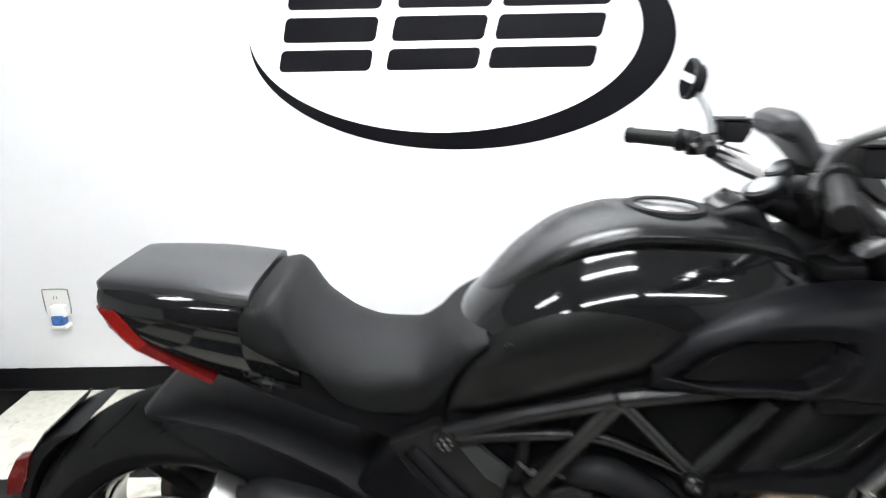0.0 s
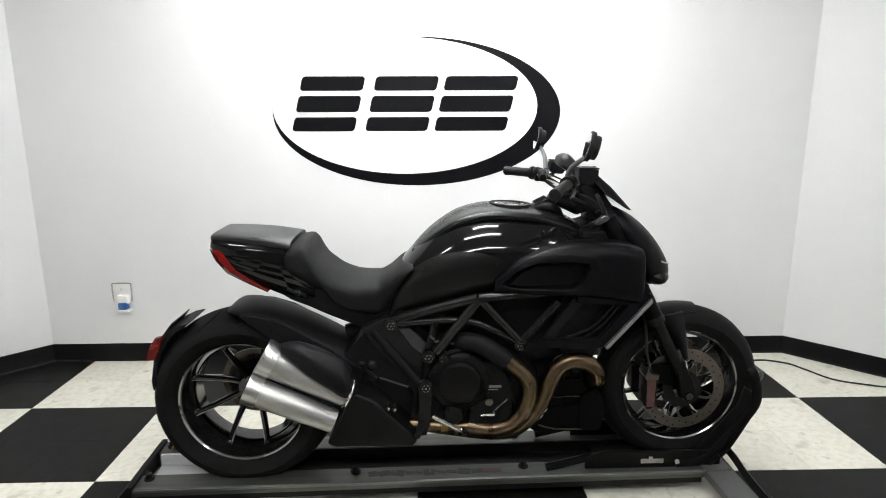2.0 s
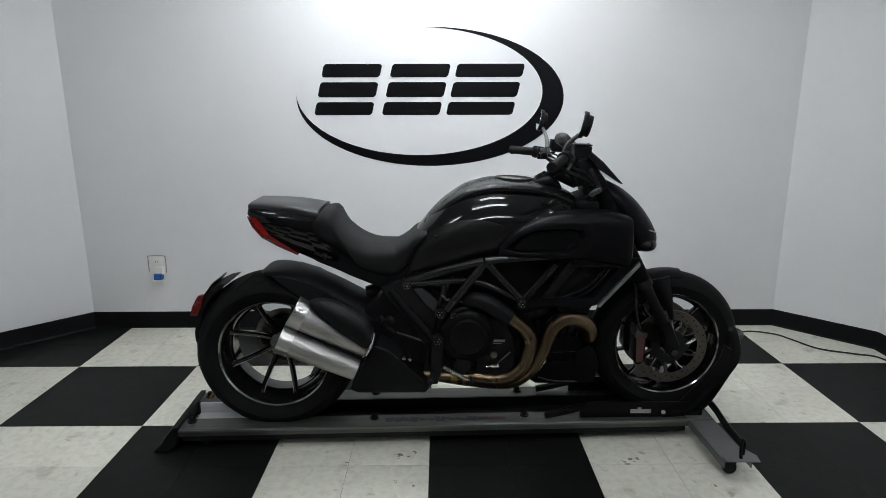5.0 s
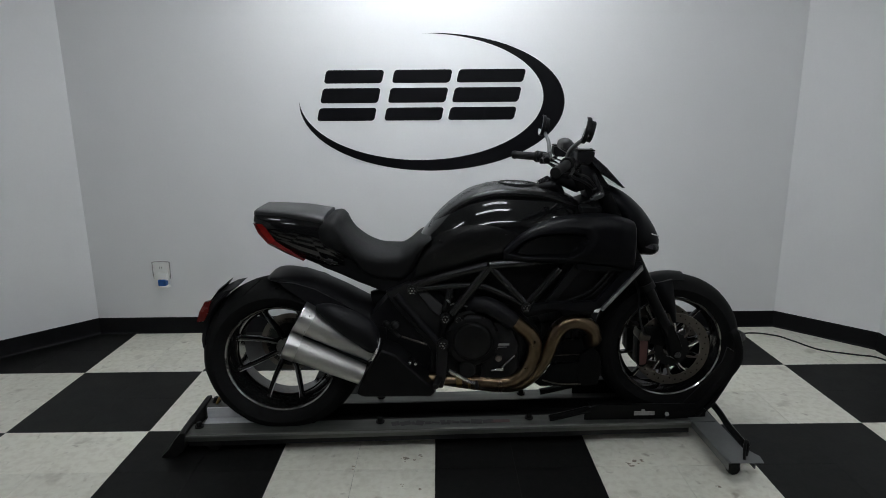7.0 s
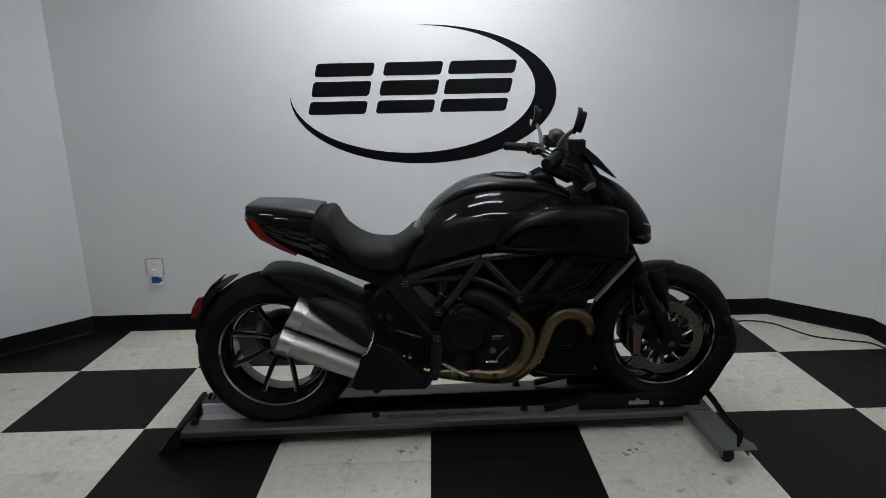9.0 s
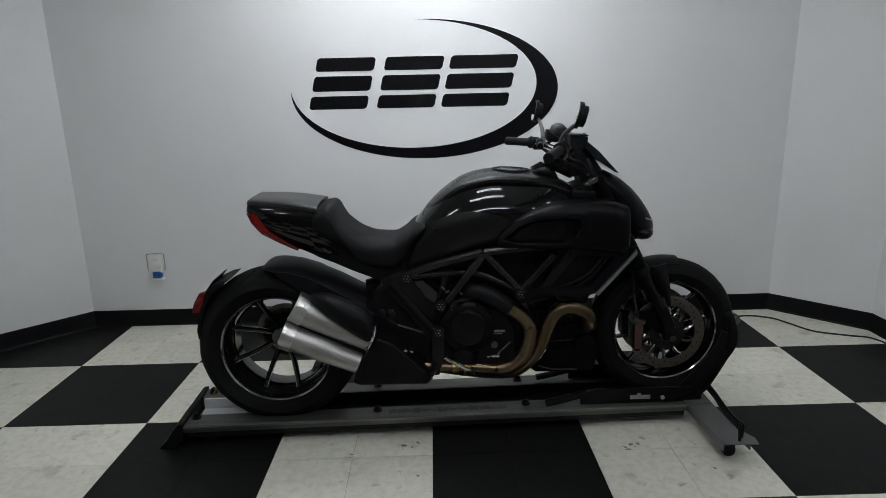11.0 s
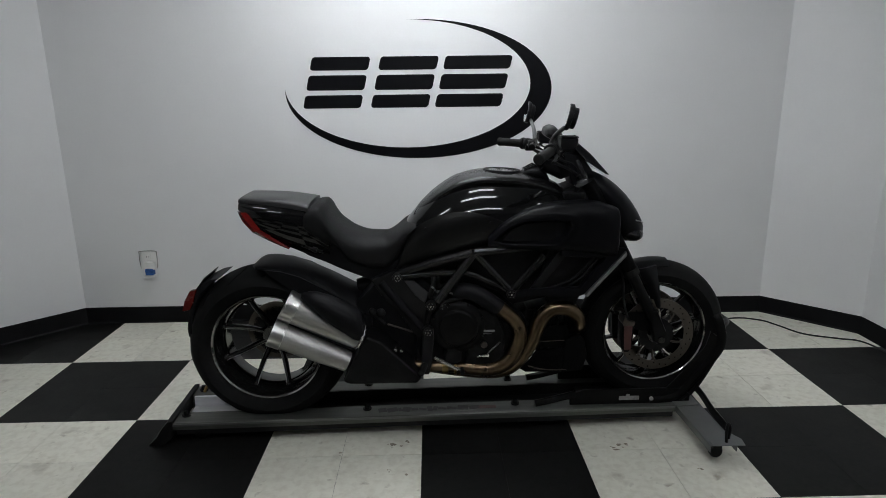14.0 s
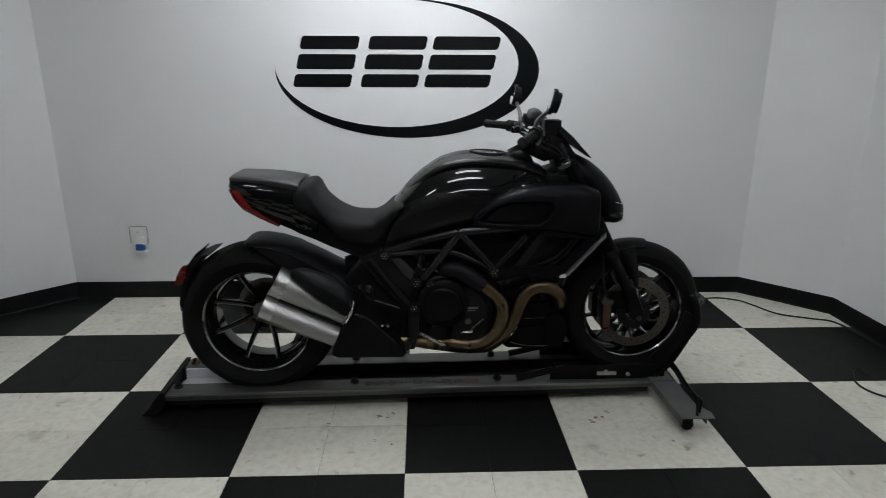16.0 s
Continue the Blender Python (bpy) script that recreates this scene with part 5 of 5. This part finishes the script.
for s in (N, F):
    bm = loft([
        (0.245, 0.800, 0.840, 0.012, 0.820, 2.4, 2.4),
        (0.290, 0.796, 0.882, 0.028, 0.835, 3.2, 3.0),
        (0.340, 0.793, 0.914, 0.042, 0.850, 3.6, 3.4),
        (0.420, 0.790, 0.946, 0.056, 0.865, 4.0, 3.6),
        (0.500, 0.787, 0.958, 0.066, 0.870, 4.0, 3.6),
        (0.580, 0.780, 0.962, 0.072, 0.865, 4.0, 3.6),
        (0.645, 0.770, 0.956, 0.074, 0.860, 4.0, 3.4),
        (0.682, 0.762, 0.944, 0.070, 0.850, 4.0, 3.2),
        (0.700, 0.760, 0.938, 0.062, 0.845, 4.0, 3.0),
        (0.707, 0.764, 0.928, 0.048, 0.835, 3.2, 2.6)], Y(s * 0.184), 12, 72)
    for v in bm.verts:
        if (v.co.y - Y(s * 0.184)) * s > 0:
            d = inside(v.co.x, v.co.z, MOUTH)
            v.co.y -= s * 0.030 * smooth(-0.001, 0.014, d)
            v.co.y += s * 0.003 * smooth(0.024, 0.006, abs(d + 0.014))
    scoop = part("air_scoop", bm, SCOOP, bike, "matt black air scoop with a recessed intake")
    part("intake_grille", slab([(0.290, 0.830), (0.324, 0.866), (0.374, 0.890), (0.472, 0.898), (0.512, 0.893), (0.521, 0.880), (0.503, 0.848), (0.472, 0.826), (0.330, 0.824)], Y(s * 0.214) - 0.004, Y(s * 0.214) + 0.004, "y", 0.002), GROOVE, scoop, "dark intake mesh")
    shroud = part("radiator_shroud", slab([(0.335, 0.612), (0.345, 0.640), (0.405, 0.648), (0.575, 0.652), (0.662, 0.760), (0.500, 0.768), (0.500, 0.795), (0.735, 0.795), (0.728, 0.775), (0.592, 0.624), (0.540, 0.610), (0.430, 0.622), (0.390, 0.622)], Y(s * 0.216) - 0.012, Y(s * 0.216) + 0.012, "y", 0.006), SCOOP, bike, "black radiator shroud")
    part("trim_strip", slab([(0.590, 0.627), (0.600, 0.619), (0.735, 0.772), (0.731, 0.787)], Y(s * 0.234) - 0.008, Y(s * 0.234) + 0.008, "y", 0.003), TRIM, shroud, "brushed aluminium trim strip")
    part("shroud_bar", slab([(0.395, 0.640), (0.430, 0.640), (0.545, 0.790), (0.500, 0.790)], Y(s * 0.198) - 0.008, Y(s * 0.198) + 0.008, "y", 0.004), SATIN, shroud)
    part("shroud_bar", tube([(0.475, Y(s * 0.200), 0.645), (0.560, Y(s * 0.204), 0.685), (0.630, Y(s * 0.206), 0.765)], 0.006, 8), SATIN, shroud)
    part("shroud_bar", tube([(0.530, Y(s * 0.200), 0.645), (0.590, Y(s * 0.204), 0.690), (0.650, Y(s * 0.206), 0.770)], 0.005, 8), SATIN, shroud)
for s in (N, F):
    part("duct_panel", slab([(0.42, 0.625), (0.590, 0.632), (0.728, 0.785), (0.47, 0.797)], Y(s * 0.176) - 0.004, Y(s * 0.176) + 0.004, "y", 0.002), ENGINE, bike)
part("radiator", slab([(0.46, 0.60), (0.50, 0.80), (0.68, 0.82), (0.625, 0.67), (0.565, 0.54), (0.52, 0.50)], Y(-0.165), Y(0.165), "y", 0.01), ENGINE, bike, "black radiator core")
part("under_tank_cover", slab([(-0.100, 0.690), (-0.02, 0.775), (0.22, 0.800), (0.22, 0.735), (0.05, 0.690)], Y(-0.125), Y(0.125), "y", 0.01), ENGINE, bike)
part("air_box", slab([(0.12, 0.62), (0.16, 0.82), (0.62, 0.88), (0.66, 0.80), (0.58, 0.60), (0.34, 0.55)], Y(-0.12), Y(0.12), "y", 0.02), ENGINE, bike)

# headlight, screen and cockpit
head = part("headlight", loft([
    (0.578, 1.005, 1.058, 0.060, 1.030, 2.2, 2.2),
    (0.640, 0.955, 1.050, 0.098, 1.000, 2.2, 2.2),
    (0.700, 0.885, 1.026, 0.120, 0.955, 2.2, 2.4),
    (0.750, 0.800, 0.991, 0.122, 0.895, 2.2, 2.4),
    (0.790, 0.775, 0.951, 0.112, 0.855, 2.2, 2.4),
    (0.825, 0.776, 0.903, 0.090, 0.835, 2.2, 2.4),
    (0.848, 0.790, 0.861, 0.058, 0.828, 2.2, 2.2),
    (0.857, 0.806, 0.842, 0.024, 0.824, 2.0, 2.0)], YC), SCOOP, bike, "matt black headlight nacelle")
part("lamp_glass", ball(0.800, YC, 0.816, 0.060, 0.116, 0.040, pose(0, 0, 0, 0, 18, 0)), LAMP, head, "dark headlight glass")
part("lamp_trim", tube([(0.800, Y(-0.105), 0.872), (0.835, Y(-0.078), 0.858), (0.853, Y(-0.03), 0.848), (0.853, Y(0.03), 0.848), (0.835, Y(0.078), 0.858), (0.800, Y(0.105), 0.872)], 0.003, 6), CHROME, head)
part("side_bracket", slab([(0.600, 1.010), (0.690, 0.930), (0.720, 0.86), (0.690, 0.84), (0.560, 0.92), (0.560, 0.97)], Y(-0.115), Y(0.115), "y", 0.01), MATTE, bike, "black headlight bracket")
for s in (N, F):
    signal = part("turn_signal", slab([(0.552, 1.010), (0.562, 1.024), (0.590, 1.040), (0.602, 1.034), (0.597, 1.020), (0.568, 1.006)], Y(s * 0.165) - 0.016, Y(s * 0.165) + 0.016, "y", 0.007, 3), SIGNAL, bike, "small smoked grey turn signal")
    part("signal_stalk", tube([(0.572, Y(s * 0.120), 1.096), (0.580, Y(s * 0.145), 1.070), (0.590, Y(s * 0.158), 1.040)], 0.008, 8), MATTE, signal, "black rubber stalk")
part("fly_screen", slab([(0.556, 1.150), (0.578, 1.160), (0.628, 1.118), (0.703, 1.038), (0.688, 1.042), (0.612, 1.092)], Y(-0.085), Y(0.085), "y", 0.004), SMOKE, bike, "smoked fly screen")
panel = part("instrument_panel", loft([(0.466, 1.186, 1.200, 0.034, 1.193, 3.4, 3.4), (0.474, 1.178, 1.213, 0.058, 1.197, 3.4, 3.4), (0.494, 1.166, 1.220, 0.066, 1.196, 3.4, 3.4), (0.518, 1.146, 1.202, 0.062, 1.176, 3.4, 3.4), (0.548, 1.112, 1.168, 0.052, 1.140, 3.4, 3.4), (0.582, 1.078, 1.124, 0.042, 1.100, 3.4, 3.4)], YC), BINNACLE, bike, "dark grey instrument binnacle")
part("display_bezel", tube([(0.470, Y(-0.040), 1.183), (0.492, Y(-0.062), 1.172), (0.500, Y(-0.060), 1.190)], 0.0022, 6), MATTE, panel)
part("upper_clamp", slab([(0.530, Y(-0.135)), (0.600, Y(-0.135)), (0.640, Y(-0.05)), (0.640, Y(0.05)), (0.600, Y(0.135)), (0.530, Y(0.135)), (0.520, Y(0.05)), (0.520, Y(-0.05))], 0.955, 0.980, "z", 0.006), SATIN, bike, "black upper fork clamp")
part("lower_clamp", slab([(0.630, Y(-0.135)), (0.720, Y(-0.135)), (0.720, Y(0.135)), (0.630, Y(0.135))], 0.86, 0.90, "z", 0.006), SATIN, bike)
for s in (N, F):
    part("bar_riser", rod((0.545, Y(s * 0.045), 1.03), (0.525, Y(s * 0.045), 1.095), 0.020, None, 14), SATIN, bike)
    part("fork_cap", rod((0.600, Y(s * 0.105), 1.02), (0.590, Y(s * 0.105), 1.045), 0.020, None, 16, 0.003), SATIN, bike)
bar = part("handlebar", tube([(0.446, Y(-0.262), 1.145), (0.462, Y(-0.225), 1.139), (0.495, Y(-0.16), 1.122), (0.525, Y(-0.06), 1.098), (0.525, Y(0.06), 1.098), (0.500, Y(0.16), 1.112), (0.462, Y(0.245), 1.124), (0.434, Y(0.285), 1.129)], 0.0155, 14), CHROME, bike, "wide silver handlebar")


def mirror_outline(f):
    """A leaf with a flat outer end, as a closed smooth loop."""
    base = [(-0.046, -0.008), (-0.038, 0.024), (-0.010, 0.041), (0.026, 0.043), (0.046, 0.028), (0.050, -0.004), (0.036, -0.032), (0.004, -0.043), (-0.030, -0.034)]
    loop = spline([(a * f, b * f, 0) for a, b in base + base[:3]], 4)[4:-4]
    return [(p.x, p.y) for p in loop]


def mirror_plate(f, thick, m, bev):
    bm = slab(mirror_outline(f), -thick / 2, thick / 2, "y", bev, 3)
    bmesh.ops.transform(bm, matrix=m @ Matrix.Rotation(radians(90), 4, "Z"), verts=bm.verts)
    return bm


for s in (N, F):
    k = 0.0 if s == N else -0.010
    a, b = (Vector((0.386, Y(-0.380), 1.131)), Vector((0.446, Y(-0.262), 1.145))) if s == N else (Vector((0.346, Y(0.366), 1.131)), Vector((0.434, Y(0.285), 1.129)))
    d = (b - a).normalized()
    grip = part("grip", join(rod(a, b, 0.0165, 0.0170, 18, 0.004), rod(a - d * 0.006, a + d * 0.012, 0.0180, None, 18, 0.004)), RUBBER_MOULD, bar, "black rubber grip")
    part("grip_flange", rod(b - d * 0.006, b + d * 0.006, 0.025, None, 18, 0.003), RUBBER_MOULD, bar)
    switch = part("switch_housing", join(rod(b + d * 0.007, b + d * 0.026, 0.0225, 0.024, 18, 0.004), rod(b + d * 0.028, b + d * 0.044, 0.024, 0.020, 18, 0.004), box(b.x + 0.004, b.x + 0.034, b.y - s * 0.030 - 0.012, b.y - s * 0.030 + 0.012, b.z - 0.028, b.z - 0.004, 0.005)), MATTE, bar, "black switch housing")
    for n, (u, w) in enumerate(((0.012, 0.006), (0.034, -0.004))):
        c = b + d * u
        part("switch_button", box(c.x - 0.026, c.x - 0.016, c.y - 0.005, c.y + 0.005, c.z + w - 0.005, c.z + w + 0.005, 0.002), GREY_INK, switch)
    part("lever", tube([(0.450 + k, Y(s * 0.205), 1.140), (0.462 + k, Y(s * 0.28), 1.130), (0.436 + k, Y(s * 0.37), 1.122), (0.428 + k, Y(s * 0.40), 1.122)], (0.008, 0.006), 8, 5, 0.7), SATIN, bar, "black hand lever")
    tank_ = part("fluid_reservoir", slab([(0.491, 1.146 + k), (0.530, 1.143 + k), (0.543, 1.164 + k), (0.545, 1.186 + k), (0.483, 1.188 + k), (0.484, 1.160 + k)], Y(s * 0.215) - 0.027, Y(s * 0.215) + 0.027, "y", 0.006), MATTE, bar, "black fluid reservoir")
    part("reservoir_cap", slab([(0.484, 1.1885 + k), (0.545, 1.1865 + k), (0.544, 1.192 + k), (0.485, 1.194 + k)], Y(s * 0.215) - 0.029, Y(s * 0.215) + 0.029, "y", 0.003), MATTE, tank_, "black reservoir cap")
    for ex in (0.490, 0.537):
        part("cap_screw", rod((ex, Y(s * 0.215), 1.190 + k), (ex, Y(s * 0.215), 1.1955 + k), 0.005, None, 8), CHROME, tank_)
    part("reservoir_stay", tube([(0.505, Y(s * 0.215), 1.148 + k), (0.490, Y(s * 0.205), 1.130), (0.462, Y(s * 0.195), 1.126)], 0.006, 8), SATIN, tank_)
    part("master_cylinder", join(rod((0.450, Y(s * 0.155), 1.122), (0.472, Y(s * 0.250), 1.136), 0.014, 0.012, 12, 0.003), rod((0.444, Y(s * 0.205), 1.128), (0.470, Y(s * 0.205), 1.132), 0.020, None, 12, 0.003)), SATIN, bar)
    # mirrors
    if s == N:
        foot, mid, tip = (0.452, Y(-0.215), 1.150), (0.461, Y(-0.240), 1.192), (0.482, Y(-0.345), 1.236)
        centre, turn = (0.491, Y(-0.325), 1.260), pose(0, 0, 0, -12, 15, -7)
    else:
        foot, mid, tip = (0.470, Y(0.205), 1.150), (0.470, Y(0.235), 1.190), (0.464, Y(0.300), 1.230)
        centre, turn = (0.458, Y(0.320), 1.254), pose(0, 0, 0, 10, 12, -1)
    stem = part("mirror_stem", join(tube([foot, mid, tip], (0.0095, 0.0065), 10, 6, 1.0), rod((foot[0], foot[1], foot[2] - 0.024), foot, 0.013, 0.010, 12, 0.003)), LEG, bike, "slim grey mirror stem")
    m = Matrix.Translation(centre) @ turn
    part("mirror_head", join(mirror_plate(1.0, 0.014, m, 0.004), mirror_plate(0.80, 0.026, m @ Matrix.Translation((0.010, 0, 0)), 0.010), ball(*(m @ Vector((0.010, 0.004 * s, -0.012))), 0.014, 0.022, 0.018, turn)), MATTE, stem, "black leaf-shaped mirror")
    part("mirror_glass", mirror_plate(0.88, 0.002, m @ Matrix.Translation((-0.0078, 0, 0)), 0), MIRROR, stem, "mirror glass")
for s in (N, F):
    part("cable", tube([(0.455, Y(s * 0.225), 1.120), (0.490, Y(s * 0.17), 1.092), (0.540, Y(s * 0.11), 1.068), (0.590, Y(s * 0.07), 1.03), (0.61, Y(s * 0.05), 0.96)], 0.0055, 6), CORD, bike)
    part("cable", tube([(0.465, Y(s * 0.215), 1.128), (0.505, Y(s * 0.165), 1.104), (0.560, Y(s * 0.10), 1.080), (0.612, Y(s * 0.06), 1.02)], 0.004, 6), CORD, bike)
part("steering_head", slab([(0.50, 0.90), (0.53, 0.985), (0.60, 1.01), (0.68, 0.86), (0.60, 0.82)], Y(-0.075), Y(0.075), "y", 0.015), ENGINE, bike)
part("cockpit_bracket", slab([(0.535, 1.125), (0.600, 1.115), (0.650, 1.045), (0.625, 0.985), (0.575, 0.985), (0.552, 1.05)], Y(-0.062), Y(0.062), "y", 0.012), MATTE, bike, "black headlight bracket")
for px_, py_, pz_, pr_ in ((0.462, -0.040, 1.094, 0.027), (0.494, -0.020, 1.120, 0.020)):
    # shallow round clocks tilted to suit the camera; glass colour holds a pale reflection
    c, up = Vector((px_, Y(py_), pz_)), Vector((-0.50, -0.05, 0.85)).normalized()
    pod = part("clock_pod", join(rod(c - up * 0.034, c, pr_ * 0.9, pr_ * 1.28, 24, 0.004), rod(c - up * 0.006, c + up * 0.004, pr_ * 1.30, None, 28, 0.003)), MATTE, bike, "black clock pod")
    part("clock_glass", rod(c + up * 0.003, c + up * 0.006, pr_, None, 28, 0.001), GLASS_GREY, pod, "clock glass with a pale reflection in its colour")
part("clock_stay", rod((0.455, Y(-0.055), 1.075), (0.540, Y(-0.030), 1.040), 0.018, 0.024, 12, 0.004), MATTE, bike, "black clock bracket")

# ---- floor tiles ----
TILE = 0.305
tile_mesh = {}
for key, mat, gap in (("pale", TILE_W, 0.0006), ("black", TILE_B, 0.0002)):
    tile_mesh[key] = mesh_of(box(-TILE / 2 + gap, TILE / 2 - gap, -TILE / 2 + gap, TILE / 2 - gap, -0.003, 0.0, gap), mat, "tile")
for j in range(-14, 4):
    for i in range(-8, 8):
        odd = (i // 2 + j // 2) % 2
        t = new("tile", tile_mesh["black" if odd else "pale"])
        t.location = ((i + 0.5) * TILE - 0.010, (j + 0.5) * TILE, rng.uniform(-0.0002, 0.0002))
        t.parent = floor
